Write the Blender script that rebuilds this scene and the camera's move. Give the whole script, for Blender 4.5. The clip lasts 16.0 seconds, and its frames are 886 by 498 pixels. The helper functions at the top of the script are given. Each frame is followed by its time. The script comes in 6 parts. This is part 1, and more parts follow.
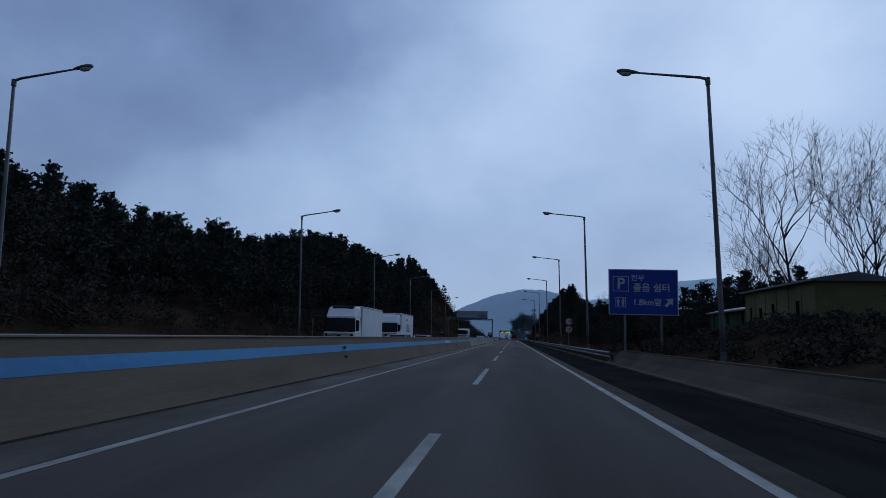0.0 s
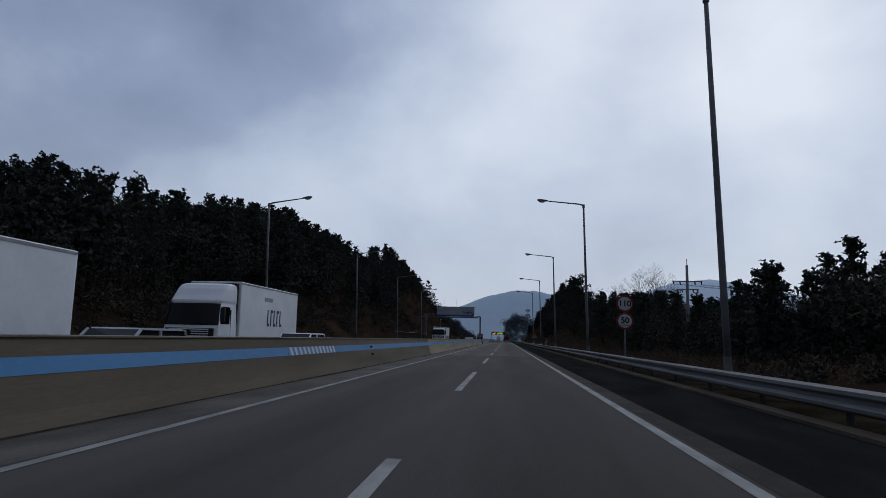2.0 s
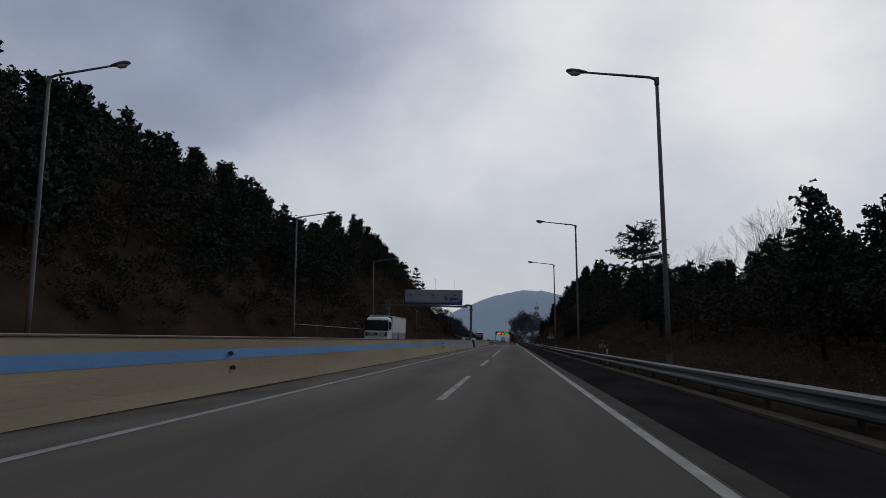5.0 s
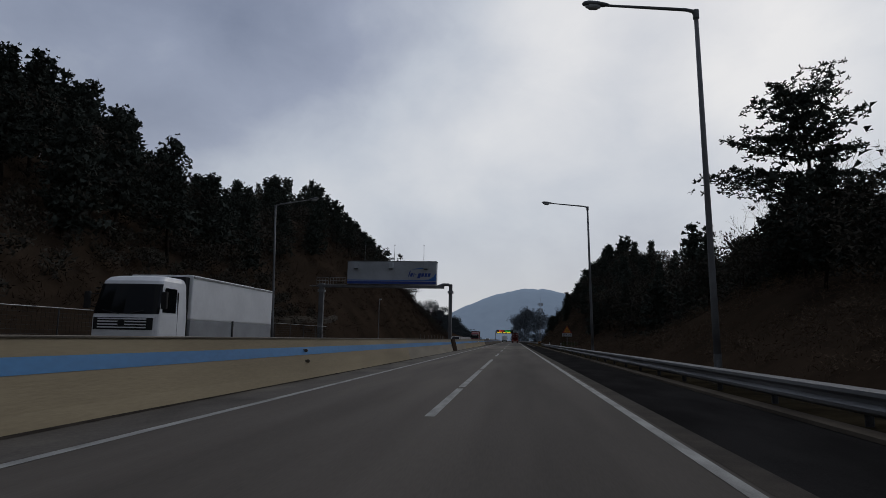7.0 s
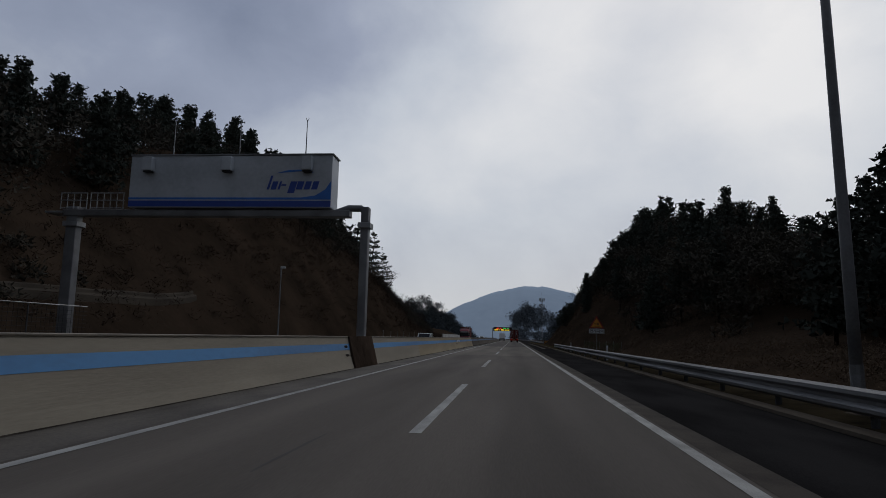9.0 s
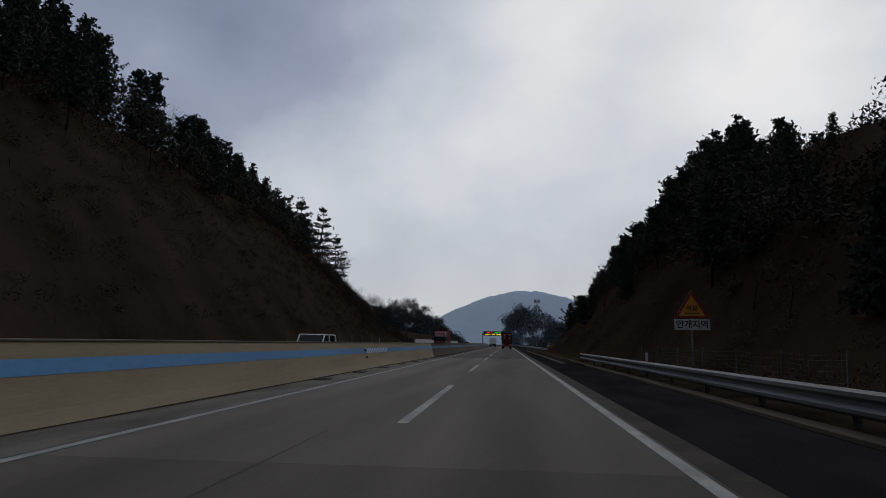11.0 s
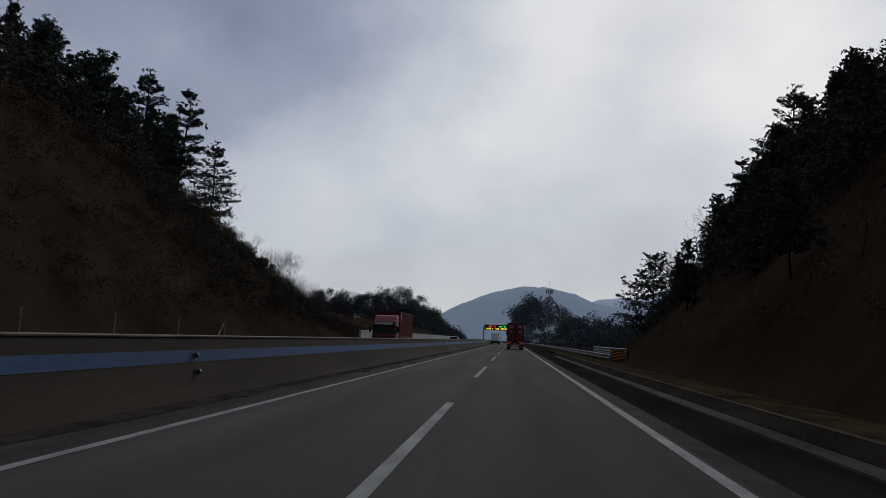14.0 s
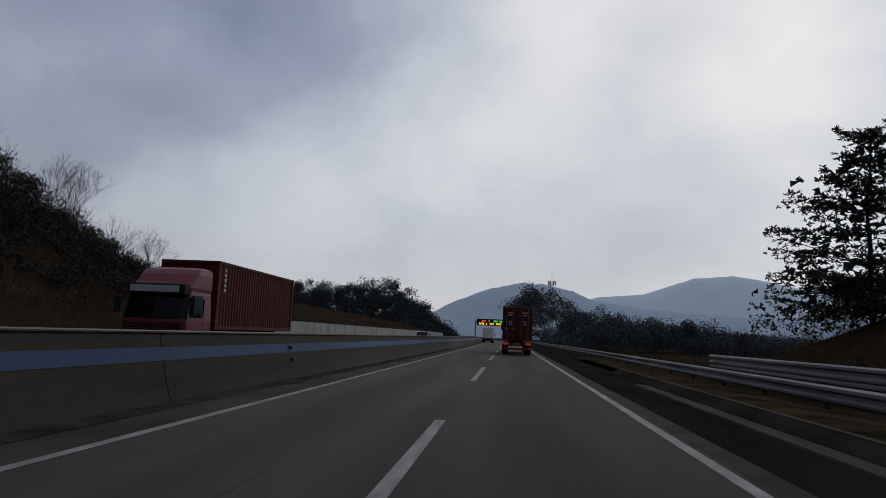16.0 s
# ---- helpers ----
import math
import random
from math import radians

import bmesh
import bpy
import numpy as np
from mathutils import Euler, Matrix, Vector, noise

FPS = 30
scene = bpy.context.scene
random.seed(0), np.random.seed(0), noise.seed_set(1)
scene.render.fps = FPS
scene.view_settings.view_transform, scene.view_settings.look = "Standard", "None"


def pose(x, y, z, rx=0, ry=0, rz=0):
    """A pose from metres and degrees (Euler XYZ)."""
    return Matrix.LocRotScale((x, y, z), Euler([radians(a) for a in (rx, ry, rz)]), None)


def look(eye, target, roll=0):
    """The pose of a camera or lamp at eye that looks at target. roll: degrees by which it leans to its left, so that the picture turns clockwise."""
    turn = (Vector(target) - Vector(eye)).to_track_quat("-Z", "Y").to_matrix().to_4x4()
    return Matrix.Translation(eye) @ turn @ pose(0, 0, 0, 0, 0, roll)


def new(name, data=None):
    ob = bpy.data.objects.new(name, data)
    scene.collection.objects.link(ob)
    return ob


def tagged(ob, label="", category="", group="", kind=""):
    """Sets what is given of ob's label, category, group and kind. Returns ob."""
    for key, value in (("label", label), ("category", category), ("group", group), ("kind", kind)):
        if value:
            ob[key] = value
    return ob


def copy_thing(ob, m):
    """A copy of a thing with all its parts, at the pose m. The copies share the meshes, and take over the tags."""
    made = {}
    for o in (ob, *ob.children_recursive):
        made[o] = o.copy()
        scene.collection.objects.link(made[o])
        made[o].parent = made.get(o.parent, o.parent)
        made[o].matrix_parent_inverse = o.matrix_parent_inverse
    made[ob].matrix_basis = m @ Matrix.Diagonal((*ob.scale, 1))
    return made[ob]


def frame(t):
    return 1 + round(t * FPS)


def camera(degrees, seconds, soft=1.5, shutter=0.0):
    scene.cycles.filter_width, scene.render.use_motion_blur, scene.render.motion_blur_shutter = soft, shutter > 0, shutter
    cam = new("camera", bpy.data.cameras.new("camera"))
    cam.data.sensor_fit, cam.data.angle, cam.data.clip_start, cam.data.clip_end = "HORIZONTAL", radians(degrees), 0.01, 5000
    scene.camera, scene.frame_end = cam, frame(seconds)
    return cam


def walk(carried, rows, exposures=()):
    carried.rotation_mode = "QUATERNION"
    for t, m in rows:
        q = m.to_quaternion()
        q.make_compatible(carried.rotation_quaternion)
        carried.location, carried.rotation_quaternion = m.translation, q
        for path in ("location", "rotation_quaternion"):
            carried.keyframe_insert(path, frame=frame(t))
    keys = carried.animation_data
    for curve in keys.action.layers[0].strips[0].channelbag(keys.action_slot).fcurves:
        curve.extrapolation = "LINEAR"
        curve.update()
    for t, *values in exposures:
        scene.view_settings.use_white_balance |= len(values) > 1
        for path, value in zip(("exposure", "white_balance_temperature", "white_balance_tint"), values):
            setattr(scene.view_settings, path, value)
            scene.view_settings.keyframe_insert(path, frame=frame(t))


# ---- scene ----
cam = camera(67.9, 16.0, soft=0.7)
PATH = [
    (0, look((-0.655, -0.220, 1.392), (-0.868, 1.751, 1.654), 1.40)),
    (0.5, look((-0.607, 10.280, 1.386), (-0.831, 12.250, 1.655), 2.00)),
    (1, look((-0.638, 20.766, 1.360), (-0.855, 22.736, 1.628), 1.80)),
    (1.5, look((-0.618, 31.272, 1.367), (-0.821, 33.244, 1.632), 1.70)),
    (2, look((-0.505, 41.807, 1.367), (-0.697, 43.779, 1.635), 1.35)),
    (2.5, look((-0.390, 52.438, 1.362), (-0.579, 54.411, 1.632), 1.40)),
    (3, look((-0.296, 63.128, 1.338), (-0.474, 65.102, 1.606), 1.25)),
    (3.2, look((-0.284, 67.444, 1.341), (-0.459, 69.418, 1.609), 1.18)),
    (5.3, look((-0.131, 113.168, 1.379), (-0.352, 115.137, 1.649), 1.37)),
    (5.5, look((-0.124, 117.547, 1.386), (-0.348, 119.517, 1.648), 1.10)),
    (6, look((-0.140, 128.543, 1.376), (-0.361, 130.513, 1.643), 1.25)),
    (6.5, look((-0.204, 139.513, 1.352), (-0.424, 141.483, 1.614), 1.00)),
    (7, look((-0.293, 150.461, 1.343), (-0.509, 152.431, 1.612), 1.10)),
    (7.5, look((-0.353, 161.450, 1.345), (-0.570, 163.421, 1.609), 1.10)),
    (8, look((-0.388, 172.464, 1.348), (-0.601, 174.437, 1.598), 1.40)),
    (8.5, look((-0.384, 183.493, 1.358), (-0.594, 185.464, 1.622), 1.08)),
    (9, look((-0.374, 194.546, 1.367), (-0.588, 196.517, 1.630), 1.35)),
    (9.2, look((-0.349, 198.973, 1.365), (-0.572, 200.942, 1.632), 1.32)),
    (11.5, look((-0.033, 249.960, 1.296), (-0.219, 251.931, 1.578), 0.80)),
    (12, look((-0.030, 261.033, 1.301), (-0.216, 263.005, 1.577), 0.95)),
    (12.5, look((-0.059, 272.074, 1.310), (-0.255, 274.045, 1.586), 1.50)),
    (13, look((-0.154, 283.069, 1.311), (-0.356, 285.041, 1.576), 1.47)),
    (13.5, look((-0.241, 294.029, 1.334), (-0.449, 296.001, 1.597), 2.03)),
    (14, look((-0.424, 304.941, 1.413), (-0.638, 306.911, 1.680), 2.00)),
    (14.5, look((-0.516, 315.837, 1.432), (-0.733, 317.807, 1.695), 2.10)),
    (15, look((-0.607, 326.711, 1.423), (-0.825, 328.683, 1.676), 2.20)),
    (15.5, look((-0.644, 337.556, 1.425), (-0.856, 339.529, 1.676), 2.40)),
    (16, look((-0.644, 348.404, 1.429), (-0.850, 350.377, 1.687), 2.45)),
]
EXPOSURES = [(0.0, -0.33, 4920, 8), (0.5, -0.31, 5250, 8), (1.0, -0.22, 5600, 9), (1.5, -0.1, 5800, 10), (2.2, 0.0, 6000, 10), (3.0, 0.0, 6350, 10), (5.5, 0.0, 6620, 10), (16.0, 0.0, 6650, 10)]
walk(cam, PATH, EXPOSURES)

# ---- sky and light ----
SUN_AZ, SUN_EL = radians(16.0), radians(36.0)   # to the right of the road, ahead
SUN_DIR = Vector((math.sin(SUN_AZ) * math.cos(SUN_EL), math.cos(SUN_AZ) * math.cos(SUN_EL), math.sin(SUN_EL)))


# thick and thin places in the cloud deck: direction, change of brightness, tightness
LOBES = [((-0.574, 0.724, 0.383), -0.09, 14), ((-0.279, 0.847, 0.452), -0.07, 30), ((-0.067, 0.901, 0.429), -0.05, 120), ((0.069, 0.889, 0.453), 0.17, 170), ((-0.018, 0.943, 0.333), 0.08, 160), ((-0.094, 0.956, 0.277), 0.07, 90), ((0.374, 0.849, 0.373), 0.17, 110), ((0.307, 0.878, 0.368), 0.02, 140), ((0.209, 0.901, 0.380), -0.03, 140), ((0.146, 0.957, 0.250), 0.05, 30), ((-0.427, 0.880, 0.209), 0.03, 30), ((0.139, 0.952, 0.272), 0.05, 150), ((-0.457, 0.846, 0.290), -0.08, 70), ((-0.160, 0.883, 0.442), -0.07, 150), ((0.424, 0.867, 0.260), 0.05, 110)]


def build_world():
    w = bpy.data.worlds.new("overcast_sky")
    scene.world = w
    w.use_nodes = True
    nt = w.node_tree
    nt.nodes.clear()
    N, L = nt.nodes.new, nt.links.new
    out, bg = N("ShaderNodeOutputWorld"), N("ShaderNodeBackground")
    sky = N("ShaderNodeTexSky")
    sky.sky_type, sky.sun_disc = "NISHITA", False
    sky.sun_elevation, sky.sun_rotation = SUN_EL, SUN_AZ
    sky.air_density, sky.dust_density = 1.2, 2.0
    tc, sep = N("ShaderNodeTexCoord"), N("ShaderNodeSeparateXYZ")
    L(tc.outputs["Generated"], sep.inputs[0])

    def math_node(op, a, b=None, clamp=False):
        n = N("ShaderNodeMath")
        n.operation, n.use_clamp = op, clamp
        for k, v in enumerate((a, b)):
            if v is None:
                continue
            if isinstance(v, (int, float)):
                n.inputs[k].default_value = v
            else:
                L(v, n.inputs[k])
        return n.outputs[0]

    # cloud deck: soft billows over the dome, flattened towards the horizon
    comb = N("ShaderNodeMapping")
    comb.inputs["Scale"].default_value = (1.0, 1.0, 1.45)
    comb.inputs["Location"].default_value = (3.7, 1.9, 0.4)
    L(tc.outputs["Generated"], comb.inputs[0])
    big, fine = N("ShaderNodeTexNoise"), N("ShaderNodeTexNoise")
    for n, sc, det, rough in ((big, 2.4, 2.5, 0.40), (fine, 5.6, 7.0, 0.58)):
        n.inputs["Scale"].default_value, n.inputs["Detail"].default_value, n.inputs["Roughness"].default_value = sc, det, rough
        n.inputs["Distortion"].default_value = 0.25
        L(comb.outputs[0], n.inputs["Vector"])
    mixed = math_node("ADD", math_node("MULTIPLY", big.outputs[0], 0.70), math_node("MULTIPLY", fine.outputs[0], 0.30))
    # the veiled sun brightens the deck on its own side
    dot = N("ShaderNodeVectorMath")
    dot.operation = "DOT_PRODUCT"
    L(tc.outputs["Generated"], dot.inputs[0])
    dot.inputs[1].default_value = SUN_DIR
    glow = math_node("MULTIPLY", math_node("POWER", math_node("MAXIMUM", dot.outputs["Value"], 0.0), 6.0), 0.15)
    level = math_node("ADD", mixed, glow)
    for way, amount, tight in LOBES:
        near = N("ShaderNodeVectorMath")
        near.operation = "DOT_PRODUCT"
        L(tc.outputs["Generated"], near.inputs[0])
        near.inputs[1].default_value = way
        fall = math_node("POWER", math_node("MAXIMUM", near.outputs["Value"], 0.0), float(tight))
        level = math_node("ADD", level, math_node("MULTIPLY", fall, amount))
    ramp = N("ShaderNodeValToRGB")
    L(level, ramp.inputs[0])
    e = ramp.color_ramp.elements
    e[0].position, e[0].color = 0.22, (0.15, 0.185, 0.275, 1)
    e[1].position, e[1].color = 0.88, (0.70, 0.72, 0.755, 1)
    for place, colour in ((0.44, (0.262, 0.305, 0.415, 1)), (0.62, (0.455, 0.505, 0.59, 1))):
        e.new(place).color = colour
    # thin milky air low down
    low = math_node("POWER", math_node("SUBTRACT", 1.0, math_node("ABSOLUTE", sep.outputs[2]), clamp=True), 7.0)
    haze = N("ShaderNodeMix")
    haze.data_type = "RGBA"
    L(math_node("MULTIPLY", low, 0.85), haze.inputs["Factor"])
    L(ramp.outputs[0], haze.inputs["A"])
    haze.inputs["B"].default_value = (0.60, 0.625, 0.655, 1)
    scale = N("ShaderNodeMix")
    scale.data_type = "RGBA"
    scale.inputs["Factor"].default_value = 0.94
    dim = N("ShaderNodeVectorMath")
    dim.operation = "SCALE"
    dim.inputs["Scale"].default_value = 0.08
    L(sky.outputs[0], dim.inputs[0])
    L(dim.outputs[0], scale.inputs["A"])
    L(haze.outputs["Result"], scale.inputs["B"])
    L(scale.outputs["Result"], bg.inputs[0])
    # the sky dims away from the sun, set to lower the ground's light
    away = N("ShaderNodeMapRange")
    away.interpolation_type = "SMOOTHSTEP"
    L(dot.outputs["Value"], away.inputs[0])
    for k, v in ((1, -0.2), (2, 0.85), (3, 0.34), (4, 1.05)):
        away.inputs[k].default_value = v
    L(away.outputs[0], bg.inputs[1])
    L(bg.outputs[0], out.inputs[0])


build_world()
sun = new("sun", bpy.data.lights.new("sun", "SUN"))
sun.data.energy, sun.data.angle, sun.data.color = 0.35, radians(25), (1.0, 0.95, 0.88)
sun.matrix_world = look(SUN_DIR * 100, (0, 0, 0))


# ---- materials ----
def material(name, base, other=None, rough=0.8, metal=0.0, scale=3.0, fine=40.0, bump=0.2, spread=0.5, stretch=(1, 1, 1), spec=0.5, random_tint=0.0, coord="Object"):
    """Two-scale noise between two colours, with fine relief."""
    m = bpy.data.materials.new(name)
    m.use_nodes = True
    nt = m.node_tree
    b = nt.nodes["Principled BSDF"]
    N, L = nt.nodes.new, nt.links.new
    tc, mp = N("ShaderNodeTexCoord"), N("ShaderNodeMapping")
    L(tc.outputs[coord], mp.inputs[0])
    mp.inputs["Scale"].default_value = stretch
    big, small = N("ShaderNodeTexNoise"), N("ShaderNodeTexNoise")
    for n, s, d in ((big, scale, 4.0), (small, fine, 3.0)):
        n.inputs["Scale"].default_value, n.inputs["Detail"].default_value = s, d
        L(mp.outputs[0], n.inputs["Vector"])
    add = N("ShaderNodeMath")
    add.operation = "MULTIPLY_ADD"
    L(small.outputs[0], add.inputs[0])
    add.inputs[1].default_value = 0.35
    L(big.outputs[0], add.inputs[2])
    ramp = N("ShaderNodeMapRange")
    L(add.outputs[0], ramp.inputs[0])
    ramp.inputs[1].default_value, ramp.inputs[2].default_value = 0.675 - 0.25 * spread - 0.02, 0.675 + 0.25 * spread
    mix = N("ShaderNodeMix")
    mix.data_type = "RGBA"
    L(ramp.outputs[0], mix.inputs["Factor"])
    other = other or tuple(c * 0.7 for c in base)
    mix.inputs["A"].default_value, mix.inputs["B"].default_value = (*other, 1), (*base, 1)
    col = mix.outputs["Result"]
    if random_tint:
        oi, hsv = N("ShaderNodeObjectInfo"), N("ShaderNodeHueSaturation")
        mr = N("ShaderNodeMapRange")
        L(oi.outputs["Random"], mr.inputs[0])
        mr.inputs[3].default_value, mr.inputs[4].default_value = 1 - random_tint, 1 + random_tint
        L(mr.outputs[0], hsv.inputs["Value"])
        L(col, hsv.inputs["Color"])
        col = hsv.outputs[0]
    L(col, b.inputs["Base Color"])
    b.inputs["Roughness"].default_value, b.inputs["Metallic"].default_value = rough, metal
    b.inputs["Specular IOR Level"].default_value = spec
    if bump:
        bp = N("ShaderNodeBump")
        bp.inputs["Strength"].default_value, bp.inputs["Distance"].default_value = bump, 0.02
        L(small.outputs[0], bp.inputs["Height"])
        L(bp.outputs[0], b.inputs["Normal"])
    return m


def glowing(name, colour, strength):
    m = bpy.data.materials.new(name)
    m.use_nodes = True
    b = m.node_tree.nodes["Principled BSDF"]
    b.inputs["Base Color"].default_value = (*colour, 1)
    b.inputs["Emission Color"].default_value = (*colour, 1)
    b.inputs["Emission Strength"].default_value = strength
    return m


def glass(name, tint, rough=0.06):
    m = bpy.data.materials.new(name)
    m.use_nodes = True
    b = m.node_tree.nodes["Principled BSDF"]
    b.inputs["Base Color"].default_value = (*tint, 1)
    b.inputs["Roughness"].default_value, b.inputs["Specular IOR Level"].default_value = rough, 0.25
    return m


def road_material(name, base, other):
    """Paving whose wheel paths and oil band run along the lanes."""
    m = material(name, base, other, rough=0.9, scale=0.55, fine=30, bump=0.12, spread=0.9, stretch=(1.6, 0.12, 1), spec=0.12)
    nt = m.node_tree
    N, L = nt.nodes.new, nt.links.new
    b = nt.nodes["Principled BSDF"]
    old = b.inputs["Base Color"].links[0].from_socket
    tc, sep = N("ShaderNodeTexCoord"), N("ShaderNodeSeparateXYZ")
    L(tc.outputs["Object"], sep.inputs[0])

    def op(kind, a, v):
        n = N("ShaderNodeMath")
        n.operation = kind
        L(a, n.inputs[0])
        if v is not None:
            n.inputs[1].default_value = v
        return n.outputs[0]

    lane = op("COSINE", op("MULTIPLY", op("SUBTRACT", sep.outputs[0], 0.06), 2 * math.pi / 1.8), None)
    oil = op("COSINE", op("MULTIPLY", op("SUBTRACT", sep.outputs[0], 0.3), 2 * math.pi / 3.6), None)
    patch, mp = N("ShaderNodeTexNoise"), N("ShaderNodeMapping")
    L(tc.outputs["Object"], mp.inputs[0])
    mp.inputs["Scale"].default_value = (0.35, 0.03, 1)
    L(mp.outputs[0], patch.inputs["Vector"])
    patch.inputs["Scale"].default_value, patch.inputs["Detail"].default_value = 1.0, 5.0
    total = N("ShaderNodeMath")
    total.operation = "MULTIPLY_ADD"
    L(oil, total.inputs[0])
    total.inputs[1].default_value = -0.085
    L(op("MULTIPLY_ADD", lane, -0.05), total.inputs[2])
    lane_node = total.inputs[2].links[0].from_node
    lane_node.inputs[2].default_value = 0.72
    fin = N("ShaderNodeMath")
    fin.operation = "MULTIPLY_ADD"
    L(patch.outputs[0], fin.inputs[0])
    fin.inputs[1].default_value = 0.55
    L(total.outputs[0], fin.inputs[2])
    # brightness of the paving falls smoothly from the left lane to the right
    worn = N("ShaderNodeMapRange")
    worn.interpolation_type = "SMOOTHSTEP"
    L(sep.outputs[0], worn.inputs[0])
    for k, v in ((1, -2.6), (2, 0.4), (3, 1.12), (4, 0.86)):
        worn.inputs[k].default_value = v
    tone = N("ShaderNodeMath")
    tone.operation = "MULTIPLY"
    L(fin.outputs[0], tone.inputs[0])
    L(worn.outputs[0], tone.inputs[1])
    hsv = N("ShaderNodeHueSaturation")
    L(tone.outputs[0], hsv.inputs["Value"])
    L(old, hsv.inputs["Color"])
    L(hsv.outputs[0], b.inputs["Base Color"])
    return m


M_ROAD = road_material("worn_road_concrete", (0.112, 0.097, 0.083), (0.068, 0.059, 0.051))
M_ROAD_PALE = road_material("paler_road_concrete", (0.142, 0.124, 0.106), (0.092, 0.080, 0.069))
M_ROAD_DARK = road_material("darker_road_paving", (0.078, 0.069, 0.062), (0.044, 0.039, 0.035))
M_SHOULDER = material("dark_shoulder_asphalt", (0.028, 0.0266, 0.0259), (0.017, 0.0162, 0.0157), rough=0.95, scale=0.7, fine=60, bump=0.3, stretch=(1, 0.3, 1), spec=0.0)
M_EDGE = material("pale_edge_strip", (0.060, 0.051, 0.043), (0.038, 0.033, 0.028), rough=0.9, scale=1.2, fine=40, bump=0.2, spec=0.05)
M_GUTTER = material("stained_gutter_concrete", (0.165, 0.147, 0.126), (0.055, 0.049, 0.043), rough=0.9, scale=0.9, fine=25, bump=0.3, spread=0.9, stretch=(1, 0.35, 1), spec=0.2)
M_BARRIER = material("weathered_barrier_concrete", (0.41, 0.335, 0.215), (0.23, 0.186, 0.122), rough=0.9, scale=0.5, fine=14, bump=0.18, spread=1.2, stretch=(1, 0.25, 2.2), spec=0.2)
M_BARRIER_PALE = material("pale_barrier_concrete", (0.37, 0.325, 0.25), (0.22, 0.192, 0.15), rough=0.9, scale=0.5, fine=14, bump=0.18, spread=1.2, stretch=(1, 0.25, 2.2), spec=0.2)
M_BARRIER_MID = material("mid_tone_barrier_concrete", (0.20, 0.165, 0.115), (0.10, 0.083, 0.060), rough=0.9, scale=0.5, fine=14, bump=0.18, spread=1.2, stretch=(1, 0.25, 2.0), spec=0.2)
M_BARRIER_DARK = material("darker_barrier_concrete", (0.100, 0.082, 0.062), (0.046, 0.038, 0.030), rough=0.92, scale=0.5, fine=14, bump=0.18, spread=1.2, stretch=(1, 0.2, 1.6), spec=0.2)
M_CAP = material("barrier_cap_concrete", (0.25, 0.215, 0.165), (0.14, 0.12, 0.095), rough=0.9, scale=0.8, fine=20, bump=0.2)
M_BLUE = material("faded_blue_paint", (0.060, 0.255, 0.53), (0.048, 0.185, 0.40), rough=0.6, scale=0.4, fine=12, bump=0.06, stretch=(1, 0.3, 1))
M_WHITE_LINE = material("worn_white_road_paint", (0.36, 0.36, 0.34), (0.17, 0.17, 0.16), rough=0.8, scale=1.6, fine=45, bump=0.15, spread=0.8, stretch=(2, 0.6, 1), spec=0.3)
M_SKID = material("faint_dark_tyre_marks", (0.062, 0.057, 0.053), (0.050, 0.046, 0.043), rough=0.9, scale=1.0, fine=30, bump=0.1, stretch=(1, 0.2, 1), spec=0.2)
M_KERB = material("dirty_brown_kerb_concrete", (0.098, 0.082, 0.064), (0.048, 0.040, 0.032), rough=0.95, scale=0.9, fine=20, bump=0.3, spread=0.9, stretch=(1, 0.35, 1), spec=0.03)
M_KERB_PALE = material("grey_gutter_concrete", (0.13, 0.115, 0.099), (0.045, 0.040, 0.036), rough=0.9, scale=0.9, fine=25, bump=0.3, spread=0.9, stretch=(1, 0.35, 1), spec=0.2)
M_GUTTER_DARK = material("darker_gutter_concrete", (0.085, 0.075, 0.064), (0.032, 0.028, 0.025), rough=0.92, scale=0.9, fine=25, bump=0.3, spread=0.9, stretch=(1, 0.35, 1), spec=0.05)
M_BLUE_DARK = material("darker_blue_paint", (0.028, 0.100, 0.24), (0.018, 0.062, 0.15), rough=0.7, scale=0.4, fine=12, bump=0.06, stretch=(1, 0.3, 1))
M_DIRT = material("brown_gutter_dirt", (0.070, 0.060, 0.051), (0.028, 0.024, 0.021), rough=1.0, scale=1.2, fine=12, bump=0.5, spread=0.7, spec=0.0)
M_TAR = material("black_tar_patch", (0.035, 0.034, 0.034), (0.02, 0.02, 0.02), rough=0.75, scale=3, fine=40)
M_STEEL = material("galvanised_steel", (0.32, 0.33, 0.34), (0.20, 0.205, 0.21), rough=0.55, metal=0.7, scale=1.5, fine=30, bump=0.05)
# on the rail posts this dark grey stands for the shadow behind the beam
M_RAIL_POST = material("weathered_shaded_steel", (0.070, 0.070, 0.072), (0.040, 0.040, 0.042), rough=0.8, metal=0.2, scale=1.5, fine=25, bump=0.1)
M_RAIL = material("dull_guard_rail_steel", (0.20, 0.202, 0.206), (0.10, 0.10, 0.102), rough=0.62, metal=0.45, scale=0.8, fine=25, bump=0.05, stretch=(1, 0.2, 3))
M_POLE = material("grey_painted_pole", (0.20, 0.205, 0.21), (0.13, 0.13, 0.135), rough=0.6, metal=0.3, scale=1.0, fine=20, bump=0.05)
M_DARK = material("black_rubber", (0.02, 0.02, 0.02), (0.012, 0.012, 0.012), rough=0.85, scale=4)
M_SOIL = material("brown_slope_litter", (0.052, 0.036, 0.025), (0.019, 0.014, 0.010), rough=1.0, scale=0.16, fine=2.2, bump=0.9, spread=1.0, spec=0.0)
